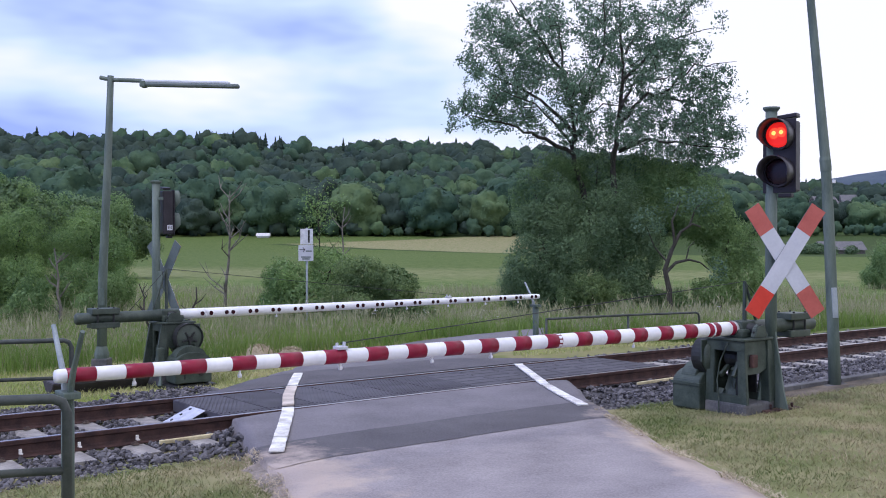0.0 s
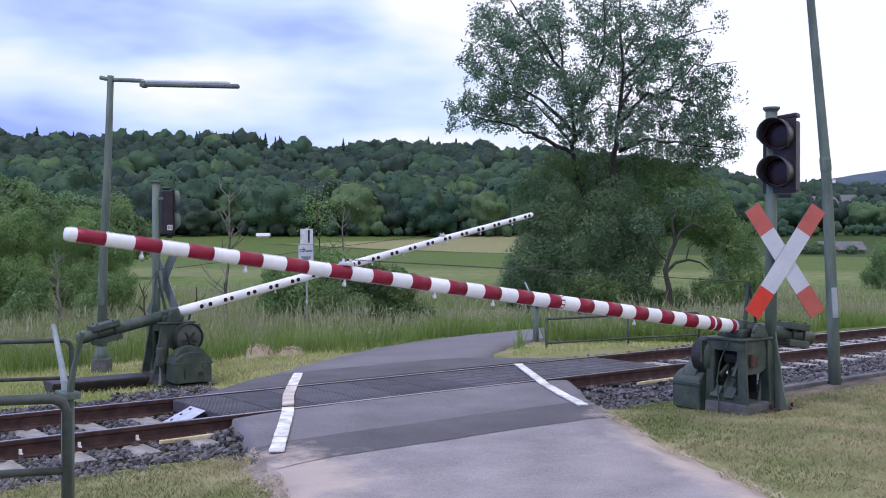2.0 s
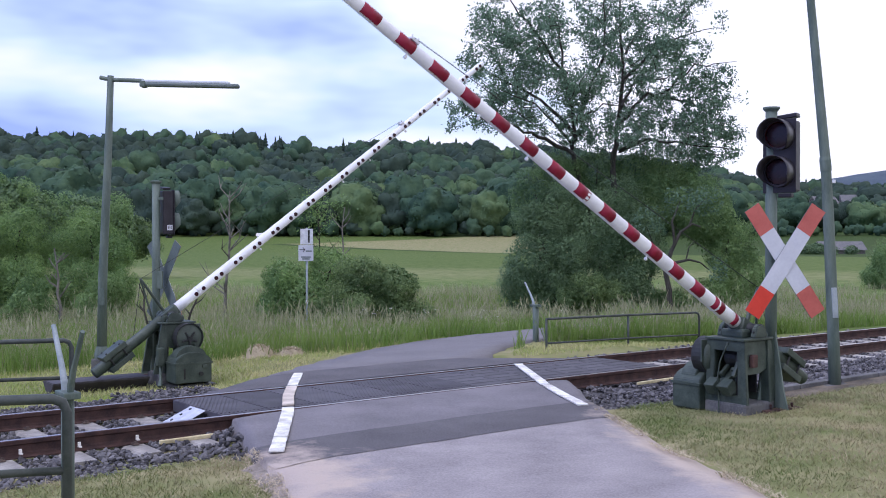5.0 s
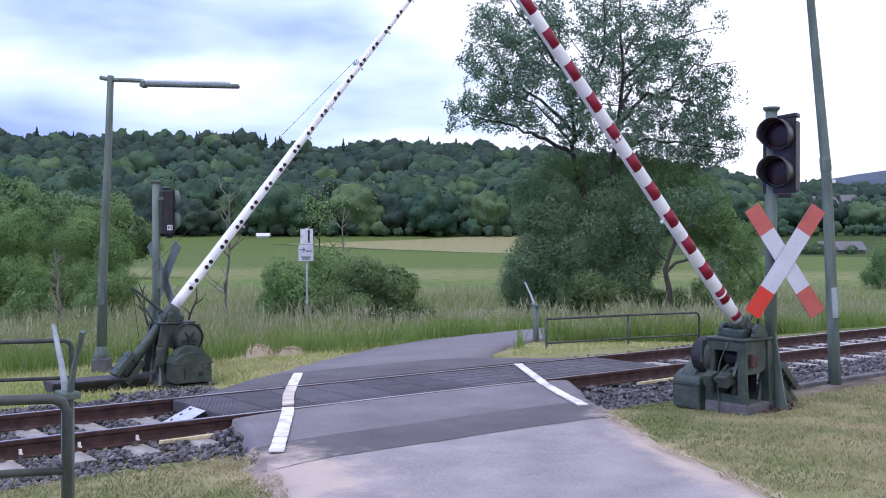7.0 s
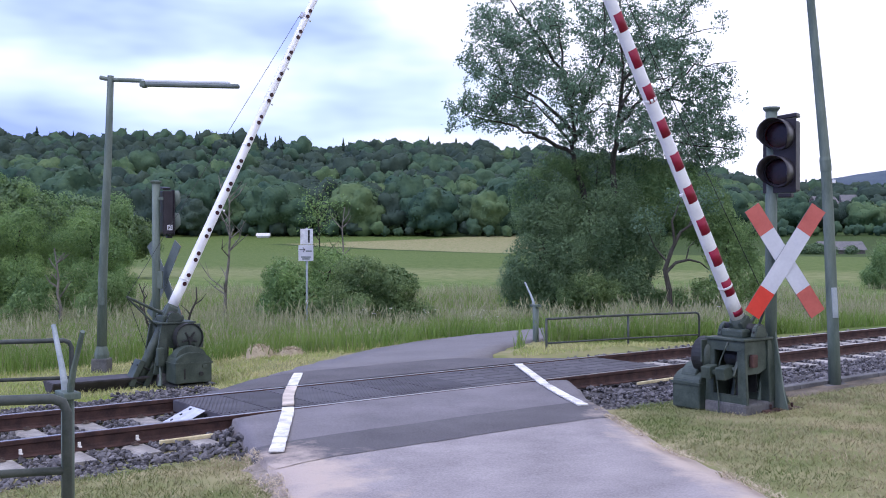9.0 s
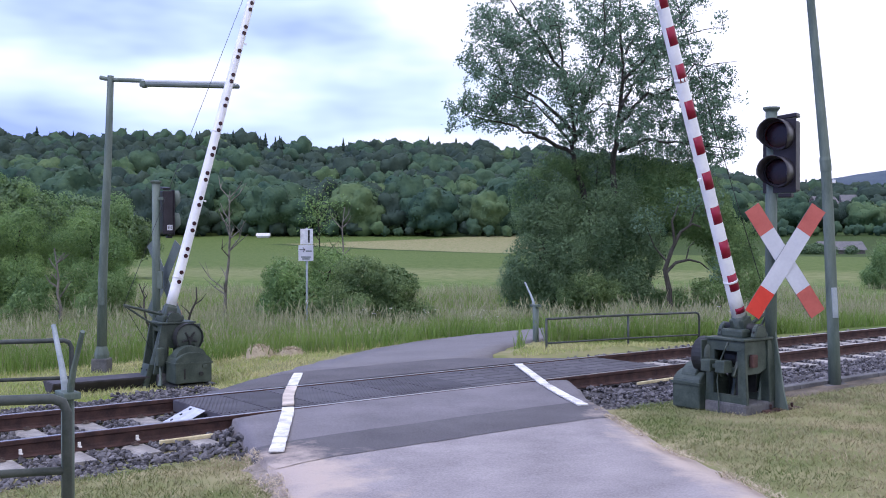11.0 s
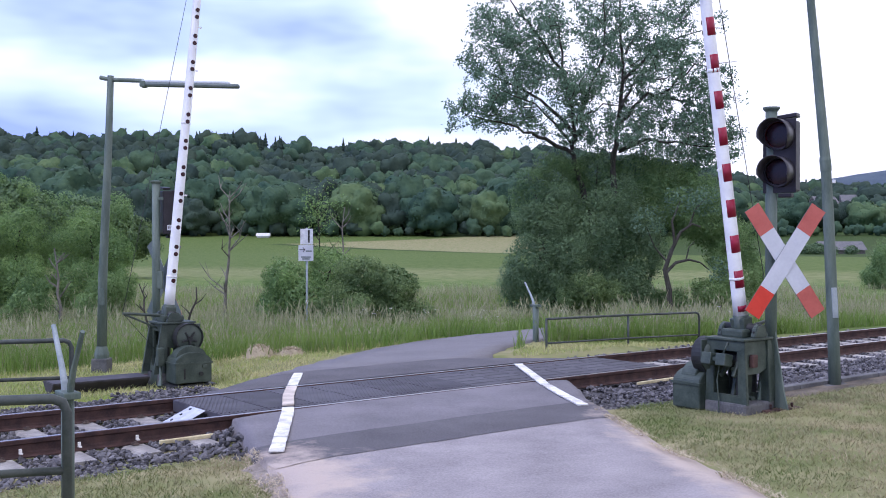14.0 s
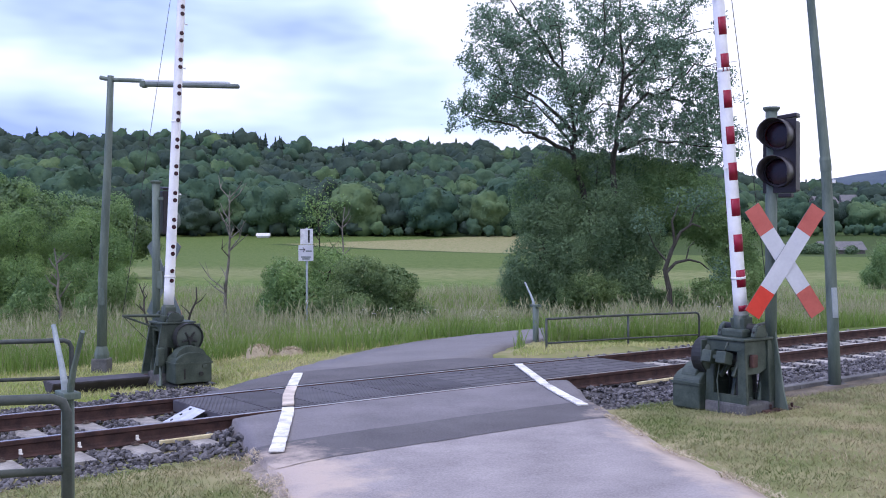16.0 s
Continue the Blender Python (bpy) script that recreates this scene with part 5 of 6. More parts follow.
def lump_points(rng, lumps, per_area, inner=0.25):
    """Points over a heap of ellipsoids, uneven, each with the outward way."""
    pts, outs = [], []
    for cx, cy, cz, rx, ry, rz in lumps:
        n = int(per_area * 4 * math.pi * ((rx * ry) ** 1.6 / 3 + (rx * rz) ** 1.6 / 3 + (ry * rz) ** 1.6 / 3) ** (1 / 1.6))
        d = rng.normal(size=(n, 3))
        d /= np.linalg.norm(d, axis=1, keepdims=True)
        k = rng.uniform(0.86, 1.08, n)
        k[: int(n * inner)] = rng.uniform(0.45, 0.9, int(n * inner))
        bump = np.array([noise.noise((a * 2.3 + cx, b * 2.3 + cy, c * 2.3 + cz)) + 0.6 * noise.noise((a * 6 + cx, b * 6, c * 6)) for a, b, c in d])
        k = k * (1 + 0.26 * bump)
        gap = bump > -0.62
        p = d * k[:, None] * np.array([rx, ry, rz]) + np.array([cx, cy, cz])
        o = d / np.array([rx, ry, rz])
        o /= np.linalg.norm(o, axis=1, keepdims=True)
        pts.append(p[gap])
        outs.append(o[gap])
    return np.concatenate(pts), np.concatenate(outs)


def fluffy(rng, lumps, count=12):
    """Break each lump into a heap of smaller ones, fuller on top."""
    out = []
    for x, y, z, rx, ry, rz in lumps:
        body = 0.78 if count > 8 else 0.92
        out.append((x, y, z - 0.04 * rz, rx * body, ry * body, rz * body))
        for _ in range(count):
            d = rng.normal(size=3)
            d[2] = d[2] * 0.8 + 0.25
            d /= np.linalg.norm(d)
            k = rng.uniform(0.2, 0.42)
            far = rng.uniform(0.62, 0.98)
            out.append((x + d[0] * rx * far, y + d[1] * ry * far, z + d[2] * rz * far, rx * k, ry * k, rz * k))
    return out


def bush(name, label, category, lumps, material, leaf, per_area, seed, stems=5, foot=-0.9, dark=None, group="", clumps=16):
    rng = np.random.default_rng(seed)
    cx, cy = np.mean([l[0] for l in lumps]), np.mean([l[1] for l in lumps])
    root = thing(name, label, category, group=group)
    bm = bmesh.new()
    rnd = random.Random(seed)
    for l in lumps[: max(stems, 1)]:
        b = (cx + (l[0] - cx) * 0.5 + rnd.uniform(-0.2, 0.2), cy + rnd.uniform(-0.2, 0.2), foot)
        mid = ((b[0] + l[0]) / 2 + rnd.uniform(-0.2, 0.2), (b[1] + l[1]) / 2, (foot + l[2]) / 2)
        tube([b, mid, (l[0], l[1], l[2] + 0.3 * l[5])], [0.09, 0.06, 0.02], 7, bm)
    part("trunk", bm, M_BARK, root)
    p, o = lump_points(rng, fluffy(rng, lumps, clumps), per_area * 1.05)
    keep = p[:, 2] > foot - 0.05
    v, f = leaf_arrays(rng, p[keep], o[keep], leaf * 0.76, 0.45, 0.72)
    ob = fast_mesh("crown", v, f, material)
    ob.parent = root
    # core leaves, often a deeper green: shade inside the crown put into colour
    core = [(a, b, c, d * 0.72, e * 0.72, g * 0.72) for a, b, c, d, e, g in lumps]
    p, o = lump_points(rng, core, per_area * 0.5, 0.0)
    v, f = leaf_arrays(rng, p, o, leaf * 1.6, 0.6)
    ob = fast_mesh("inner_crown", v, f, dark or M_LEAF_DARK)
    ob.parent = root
    return root


def build_big_tree():
    rng = np.random.default_rng(11)
    rnd = random.Random(11)
    root = thing("willow_tree", "tall open-crowned tree with dark forked trunk and grey-green leaves", "tree", pose(0, 38.0, 0))
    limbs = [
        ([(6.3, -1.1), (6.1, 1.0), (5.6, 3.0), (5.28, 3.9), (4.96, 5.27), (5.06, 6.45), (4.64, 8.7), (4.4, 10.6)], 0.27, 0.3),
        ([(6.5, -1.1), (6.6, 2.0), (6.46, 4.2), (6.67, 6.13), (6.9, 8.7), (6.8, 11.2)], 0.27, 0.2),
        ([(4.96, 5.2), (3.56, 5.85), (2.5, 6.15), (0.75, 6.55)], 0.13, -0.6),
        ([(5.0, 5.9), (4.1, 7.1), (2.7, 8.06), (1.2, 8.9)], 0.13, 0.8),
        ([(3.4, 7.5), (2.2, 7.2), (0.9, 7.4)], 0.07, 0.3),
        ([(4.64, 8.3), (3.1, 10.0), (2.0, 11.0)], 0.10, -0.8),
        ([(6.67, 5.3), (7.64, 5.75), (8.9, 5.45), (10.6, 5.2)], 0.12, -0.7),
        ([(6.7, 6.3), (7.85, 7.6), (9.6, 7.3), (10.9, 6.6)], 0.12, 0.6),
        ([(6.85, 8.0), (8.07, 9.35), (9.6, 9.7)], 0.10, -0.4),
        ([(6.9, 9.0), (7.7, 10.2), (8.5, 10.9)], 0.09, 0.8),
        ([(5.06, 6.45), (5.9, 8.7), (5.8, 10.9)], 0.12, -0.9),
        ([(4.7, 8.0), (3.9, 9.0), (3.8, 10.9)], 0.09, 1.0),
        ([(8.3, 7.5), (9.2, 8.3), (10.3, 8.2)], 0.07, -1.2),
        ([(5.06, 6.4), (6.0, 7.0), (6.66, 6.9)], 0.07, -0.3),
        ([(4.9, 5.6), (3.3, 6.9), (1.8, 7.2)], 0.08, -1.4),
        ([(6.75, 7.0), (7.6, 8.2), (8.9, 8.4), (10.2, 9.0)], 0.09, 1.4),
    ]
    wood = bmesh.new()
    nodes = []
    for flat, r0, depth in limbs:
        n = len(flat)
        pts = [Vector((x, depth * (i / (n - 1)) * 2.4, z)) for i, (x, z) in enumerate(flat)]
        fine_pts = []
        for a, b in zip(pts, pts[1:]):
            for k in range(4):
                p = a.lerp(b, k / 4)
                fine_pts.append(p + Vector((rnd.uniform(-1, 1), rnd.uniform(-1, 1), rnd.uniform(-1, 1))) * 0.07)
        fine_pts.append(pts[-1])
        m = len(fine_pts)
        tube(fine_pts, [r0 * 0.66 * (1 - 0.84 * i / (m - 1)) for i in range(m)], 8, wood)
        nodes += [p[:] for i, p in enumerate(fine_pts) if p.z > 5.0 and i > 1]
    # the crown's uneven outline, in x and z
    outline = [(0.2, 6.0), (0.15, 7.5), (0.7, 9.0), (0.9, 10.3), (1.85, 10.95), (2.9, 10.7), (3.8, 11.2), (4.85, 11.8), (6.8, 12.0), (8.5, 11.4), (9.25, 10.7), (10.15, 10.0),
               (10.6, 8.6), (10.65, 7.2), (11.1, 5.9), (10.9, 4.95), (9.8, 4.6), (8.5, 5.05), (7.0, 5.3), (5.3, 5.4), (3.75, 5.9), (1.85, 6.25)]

    def inside(x, z):
        hit = False
        for (x0, z0), (x1, z1) in zip(outline, outline[1:] + outline[:1]):
            if (z0 > z) != (z1 > z) and x < x0 + (z - z0) / (z1 - z0) * (x1 - x0):
                hit = not hit
        return hit

    goals = []
    while len(goals) < 1420:
        x, z = rnd.uniform(0, 11.2), rnd.uniform(4.5, 12.1)
        if not inside(x, z):
            continue
        deep = 3.1 * math.sqrt(max(0.05, 1 - ((x - 5.6) / 6.2) ** 2))
        y = rnd.uniform(-deep, deep)
        if noise.noise((x * 0.85, y * 0.22, z * 0.85)) + 0.5 * noise.noise((x * 2.1, y * 0.5, z * 2.1)) > rnd.uniform(-0.35, 0.12):
            goals.append((x, y, z))
    # fuller boughs
    for cx, cy, cz, r, n in ((4.8, -1.5, 7.4, 0.85, 60), (8.2, -1.5, 9.0, 0.9, 70), (9.5, -1.0, 6.2, 0.9, 80), (1.9, -1.2, 7.0, 0.9, 60), (6.3, -1.2, 6.0, 0.8, 40), (2.6, -1.0, 9.2, 0.8, 40), (9.6, 0.0, 5.2, 0.7, 50), (6.6, 0.5, 8.6, 1.1, 60), (3.6, 0.0, 8.4, 0.9, 30), (8.3, 0.5, 7.2, 0.9, 40)):
        goals += [(cx + rnd.gauss(0, r * 0.62), cy + rnd.gauss(0, r * 0.6), cz + rnd.gauss(0, r * 0.42)) for _ in range(n)]
    pos = np.array(nodes)
    goals.sort(key=lambda g: float(np.min(np.sum((pos - np.array(g)) ** 2, axis=1))))
    buf = np.zeros((len(pos) + 2 * len(goals), 3))
    buf[: len(pos)] = pos
    count = len(pos)
    at, out = [], []
    for g in goals:
        g = np.array(g)
        d = buf[:count] - g
        cost = np.sqrt((d * d).sum(1)) + 0.45 * np.maximum(0, d[:, 2])
        p = buf[int(np.argmin(cost))].copy()
        ln = float(np.linalg.norm(g - p))
        if ln < 0.12:
            continue
        mid = (p + g) / 2 + np.array([rnd.uniform(-1, 1), rnd.uniform(-1, 1), rnd.uniform(0.0, 1.0)]) * 0.13 * ln
        r = 0.010 + 0.012 * min(ln, 1.5)
        tube([p, mid, g], [r, r * 0.7, 0.005], 4, wood, caps=False)
        buf[count], buf[count + 1] = mid, g
        count += 2
        n = int(rng.uniform(12, 36) + 18 * min(ln, 1.4))
        k = np.sqrt(rng.uniform(0.15, 1.1, n))[:, None]
        along_twig = (1 - k) ** 2 * p + 2 * k * (1 - k) * mid + k * k * g
        spread = rng.normal(size=(n, 3)) * rng.uniform(0.07, 0.16)
        at.append(along_twig + spread)
        out.append(spread / (np.linalg.norm(spread, axis=1, keepdims=True) + 1e-6) + np.array([0, 0, 0.4]))
    part("trunk", wood, M_BARK, root)
    at, out = np.concatenate(at), np.concatenate(out)
    v, f = leaf_arrays(rng, at, out, 0.13, 0.45, 0.45)
    ob = fast_mesh("crown", v, f, M_LEAF_TREE)
    ob.parent = root


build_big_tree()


def lumps_at(depth, flat, deep=1.0):
    return [(x, depth + dy, z, r, r * deep, rz) for x, z, r, rz, dy in flat]


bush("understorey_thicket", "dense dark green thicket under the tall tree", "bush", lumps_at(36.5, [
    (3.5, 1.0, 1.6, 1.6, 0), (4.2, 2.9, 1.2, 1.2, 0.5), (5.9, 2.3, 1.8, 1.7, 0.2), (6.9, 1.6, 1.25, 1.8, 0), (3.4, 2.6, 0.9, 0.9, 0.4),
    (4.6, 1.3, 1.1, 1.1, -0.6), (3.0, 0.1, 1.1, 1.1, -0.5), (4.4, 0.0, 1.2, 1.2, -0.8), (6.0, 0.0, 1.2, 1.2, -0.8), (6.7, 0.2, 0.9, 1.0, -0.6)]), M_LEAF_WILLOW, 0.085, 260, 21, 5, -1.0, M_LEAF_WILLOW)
bush("tall_shrub", "loose grey-green shrub growing up into the tall tree", "bush", lumps_at(38.9, [
    (3.5, 3.4, 1.2, 1.2, -0.6), (4.6, 4.5, 1.1, 0.9, 0), (6.0, 4.6, 1.2, 1.0, 0), (7.5, 4.5, 1.2, 1.0, 0), (8.9, 4.3, 1.2, 1.0, 0.2), (5.0, 3.0, 1.2, 1.3, 0), (6.9, 3.0, 1.3, 1.3, 0)]), M_LEAF_MID, 0.085, 240, 29, 5, -1.0, M_LEAF_WILLOW)
bush("spindle_bush", "fresh green rounded bush at the foot of the thicket", "bush", lumps_at(34.6, [
    (5.1, 0.1, 0.8, 0.7, 0), (5.9, -0.1, 0.6, 0.55, 0), (4.4, -0.2, 0.6, 0.55, 0.1)]), M_LEAF_DARK, 0.08, 420, 33, 3, -1.0)
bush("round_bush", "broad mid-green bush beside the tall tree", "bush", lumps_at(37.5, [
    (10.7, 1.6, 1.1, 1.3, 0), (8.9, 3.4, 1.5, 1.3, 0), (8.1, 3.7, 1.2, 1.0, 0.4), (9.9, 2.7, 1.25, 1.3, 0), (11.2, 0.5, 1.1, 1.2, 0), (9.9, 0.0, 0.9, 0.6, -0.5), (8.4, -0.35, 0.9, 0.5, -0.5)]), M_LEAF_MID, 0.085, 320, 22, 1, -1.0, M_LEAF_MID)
bush("low_bush", "rounded yellowish-green bush in the tall grass", "bush", lumps_at(29.5, [
    (-4.6, 0.7, 0.75, 0.8, 0), (-3.3, 0.95, 0.78, 0.85, 0.2), (-4.0, 0.2, 1.0, 0.8, -0.3), (-4.9, 0.0, 0.6, 0.6, -0.3)]), M_LEAF_LIGHT, 0.075, 480, 23, 3, -0.9, M_LEAF_MID, "", 6)
bush("low_bush", "darker spreading bush in the tall grass", "bush", lumps_at(28.6, [
    (-2.3, 0.7, 0.95, 0.85, 0.3), (-1.35, 0.55, 0.8, 0.7, 0), (-2.6, 0.0, 1.0, 0.75, -0.3), (-1.2, -0.2, 0.75, 0.6, -0.3), (-0.5, -0.35, 0.5, 0.4, -0.4)]), M_LEAF_DARK, 0.085, 420, 24, 3, -0.9)
bush("willow_bush", "bright yellowish-green willow bush beside the track", "bush", lumps_at(33.0, [
    (-11.7, 2.2, 0.85, 0.85, 0.2), (-10.75, 1.45, 0.75, 0.8, -0.3), (-11.75, 0.55, 0.9, 0.95, -1.0), (-10.4, 0.3, 0.6, 0.8, -0.8), (-12.75, 1.55, 0.8, 0.85, 0.7), (-11.1, -0.4, 0.8, 0.6, -1.2), (-11.4, 1.3, 0.8, 0.7, 0.9)]), M_LEAF_LIGHT, 0.07, 620, 25, 2, -0.95, M_LEAF_MID, "willow bushes by the track", 5)
bush("willow_bush", "tall yellowish-green willow bush at the meadow's edge", "bush", lumps_at(32.4, [
    (-13.75, 2.15, 0.85, 0.9, 0.2), (-14.8, 1.75, 0.95, 1.0, 0.5), (-13.15, 0.5, 0.9, 0.95, -0.9), (-14.3, 0.5, 0.9, 1.0, -0.9), (-13.9, 1.2, 0.9, 0.8, 0.9), (-16.0, 1.0, 1.5, 2.0, 0)]), M_LEAF_LIGHT, 0.07, 620, 26, 3, -0.95, M_LEAF_MID, "willow bushes by the track", 5)
bush("willow_bush", "small green willow bush near the lamp post", "bush", lumps_at(30.6, [
    (-10.3, 0.35, 0.55, 0.85, 0), (-10.6, -0.2, 0.7, 0.7, -0.2), (-12.6, -0.1, 0.8, 0.8, -0.2)]), M_LEAF_MID, 0.075, 560, 27, 2, -0.95, M_LEAF_MID, "willow bushes by the track")
bush("meadow_bush", "round bush in the far meadow", "bush", lumps_at(62.0, [(27.9, 0.6, 1.6, 1.7, 0), (29.3, 0.5, 1.6, 1.7, 0.3), (26.7, -0.3, 0.9, 0.9, 0), (27.9, -0.5, 1.3, 0.8, -0.5)]), M_LEAF_MID, 0.13, 160, 28, 1, -1.1, M_LEAF_MID, "", 8)
bush("field_hedge", "dark low hedge in front of the barn", "hedge", lumps_at(244.0, [(88.5, -0.2, 2.2, 1.5, 0), (91.5, 0.1, 2.3, 1.8, 0.5), (94.5, -0.2, 2.0, 1.5, 0), (99.5, -0.1, 1.8, 1.4, 0)]), M_LEAF_WILLOW, 0.5, 14, 34, 2, -1.1, M_LEAF_WILLOW, "", 6)
for i, (x, y, h, r, m) in enumerate(((-33, 76, 6.9, 3.4, M_LEAF_MID), (-28, 80, 5.6, 3.0, M_LEAF_MID), (-26.2, 82, 4.4, 2.2, M_LEAF_DARK), (-38.5, 78, 6.2, 3.4, M_LEAF_MID))):
    bush("meadow_tree", "leafy round tree behind the willow bushes", "tree", [(x, y, h - r * 0.7, r, r, r * 0.8), (x + r * 0.6, y - 0.6, h * 0.45, r * 0.8, r * 0.8, h * 0.4), (x - r * 0.6, y - 0.5, h * 0.4, r * 0.8, r * 0.8, h * 0.42)], m, 0.26, 60, 40 + i, 1, -1.1, M_LEAF_WILLOW, group="trees behind the willows")


def bare_tree(label, at, height, lean, seed, twigs=14, r=0.05, material=None, leaves=0):
    rnd = random.Random(seed)
    root = thing("dead_sapling" if not leaves else "sapling", label, "tree", pose(*at))
    bm = bmesh.new()
    spine = [Vector((lean * k / 6 + rnd.uniform(-0.05, 0.05), rnd.uniform(-0.05, 0.05), height * k / 6)) for k in range(7)]
    tube(spine, [r * (1 - 0.12 * k) for k in range(7)], 7, bm)
    tips = []
    for i in range(twigs):
        f = rnd.uniform(0.25, 0.95)
        k = min(5, int(f * 6))
        p = spine[k].lerp(spine[k + 1], f * 6 - k)
        a = rnd.uniform(0, 6.3)
        d = Vector((math.cos(a), math.sin(a), rnd.uniform(0.5, 1.5))).normalized()
        ln = height * rnd.uniform(0.12, 0.3) * (1.2 - 0.5 * f)
        q = p + d * ln
        mid = p.lerp(q, 0.5) + Vector((rnd.uniform(-1, 1), rnd.uniform(-1, 1), -0.4)) * ln * 0.12
        tube([p, mid, q], [r * 0.42, r * 0.28, r * 0.1], 5, bm)
        e = mid + Vector((rnd.uniform(-1, 1), rnd.uniform(-1, 1), rnd.uniform(0.2, 1.2))).normalized() * ln * 0.5
        tube([mid, e], [r * 0.22, r * 0.08], 4, bm)
        tips += [mid, q, e]
    part("trunk", bm, material or M_DEADWOOD, root)
    if leaves:
        rng = np.random.default_rng(seed)
        at_ = np.concatenate([np.array(t)[None] + rng.normal(size=(leaves, 3)) * 0.14 for t in tips])
        v, f = leaf_arrays(rng, at_, np.tile(np.array([[0, 0, 1.0]]), (len(at_), 1)), 0.09)
        ob = fast_mesh("crown", v, f, M_LEAF_LIGHT)
        ob.parent = root


bare_tree("thin dead sapling with bare grey twigs", (-6.75, 31, -0.95), 4.4, 0.15, 51, 16, 0.06)
bare_tree("bare pale shrub stems behind the bush", (-3.3, 31, -0.95), 3.9, 0.25, 52, 12, 0.045)
bare_tree("slender sapling with sparse yellowish leaves", (-4.1, 33, -0.95), 4.6, 0.0, 53, 22, 0.035, M_BARK, 26)
bare_tree("short dead branch sticking out of the grass", (-5.1, 19.2, -0.45), 1.45, 0.4, 54, 3, 0.04, M_BARK)
bare_tree("broken dead willow stem in the bushes", (-10.85, 28.5, -0.9), 2.6, -0.2, 55, 8, 0.06)
bare_tree("short dead branch beside the signal post", (-5.6, 19.5, -0.45), 1.5, -0.3, 56, 8, 0.035, M_BARK)


def build_twisted_tree():
    root = thing("twisted_tree", "small dark crooked tree at the thicket's edge", "tree", pose(0, 35.0, 0))
    bm = bmesh.new()
    for path, r in (([(7.95, -1.0), (7.9, 0.2), (7.75, 0.9), (8.0, 1.6), (8.3, 2.2), (8.7, 2.5), (9.0, 2.4)], 0.16), ([(7.78, 0.8), (8.15, 1.15), (8.6, 1.25), (9.0, 1.15), (9.3, 0.9)], 0.10),
                    ([(8.1, 1.8), (8.0, 2.6), (8.3, 3.3)], 0.08), ([(8.5, 1.25), (8.6, 1.7), (8.8, 1.9)], 0.04), ([(7.8, 1.2), (7.4, 1.7), (7.1, 2.4)], 0.05), ([(8.6, 2.45), (8.8, 3.0), (9.2, 3.4)], 0.05)):
        n = len(path)
        tube([(x, 0.05 * math.sin(7 * x), z) for x, z in path], [0.7 * r * (1 - 0.75 * i / (n - 1)) for i in range(n)], 8, bm)
    part("trunk", bm, M_BARK, root)
    rng = np.random.default_rng(9)
    p, o = lump_points(rng, [(7.2, 0, 2.6, 0.6, 0.6, 0.5), (8.4, 0, 3.3, 0.7, 0.6, 0.5), (9.2, 0, 3.3, 0.6, 0.6, 0.5), (9.6, 0, 0.9, 0.35, 0.4, 0.5)], 90)
    v, f = leaf_arrays(rng, p, o, 0.11)
    ob = fast_mesh("crown", v, f, M_LEAF_TREE)
    ob.parent = root


build_twisted_tree()


# ---------------------------------------------------------------- woods on the hillside
HOUSES = [(205, 540), (228, 560), (186, 530), (246, 505)]


def broad_crown(rng, sub, leaves):
    """A broad-leaved crown of unit height: many overlapping domes, with leaf sprays standing off them."""
    base, tri = ico(sub)
    n = int(rng.integers(22, 34))
    d = rng.normal(size=(n, 3))
    d[:, 2] = d[:, 2] * 0.8 + 0.25
    d /= np.linalg.norm(d, axis=1, keepdims=True)
    wide = rng.uniform(0.26, 0.46, n)
    tall = rng.uniform(0.22, 0.42, n)
    ang = np.arccos(np.clip(base @ d.T, -1, 1))
    r = 0.64 + np.max(tall * np.sqrt(np.clip(1 - (ang / wide) ** 2, 0, 1)), axis=1)
    r = r * (1 + rng.uniform(-0.035, 0.035, len(base)))
    stretch = np.array([rng.uniform(0.46, 0.56), rng.uniform(0.46, 0.56), 0.5])
    v = base * r[:, None] * stretch
    v[:, 2] = np.where(v[:, 2] < 0, v[:, 2] * 0.9, v[:, 2]) + 0.5
    pick = rng.integers(0, len(base), leaves)
    pick = pick[base[pick, 2] > -0.55]
    at = (v[pick] - np.array([0, 0, 0.5])) * rng.uniform(1.0, 1.05, (len(pick), 1)) + np.array([0, 0, 0.5]) + rng.normal(size=(len(pick), 3)) * 0.012
    q, _ = leaf_arrays(rng, at, base[pick], 0.042, 0.8, 0.8)
    quads = np.arange(len(q)).reshape(-1, 4) + len(v)
    return np.concatenate([v, q]), np.concatenate([tri, quads[:, [0, 1, 2]], quads[:, [0, 2, 3]]])


def conifer_crown(rng):
    """A narrow, ragged, tiered crown of unit height."""
    sides, verts = 9, []
    tiers = 9
    for k in range(tiers):
        z = 0.12 + 0.88 * k / tiers
        for r, dz in ((0.24 * (1 - k / tiers) + 0.02, 0.0), (0.12 * (1 - k / tiers) + 0.01, 0.07)):
            for i in range(sides):
                a = 2 * math.pi * i / sides + k
                rr = r * rng.uniform(0.65, 1.2)
                verts.append((rr * math.cos(a), rr * math.sin(a), z + dz + rng.uniform(-0.02, 0.02)))
    verts.append((0, 0, 1.05))
    tris = []
    rings = 2 * tiers
    for j in range(rings - 1):
        for i in range(sides):
            a, b = j * sides + i, j * sides + (i + 1) % sides
            c, d = a + sides, b + sides
            tris += [(a, b, d), (a, d, c)]
    top = len(verts) - 1
    tris += [((rings - 1) * sides + i, (rings - 1) * sides + (i + 1) % sides, top) for i in range(sides)]
    return np.array(verts), np.array(tris)


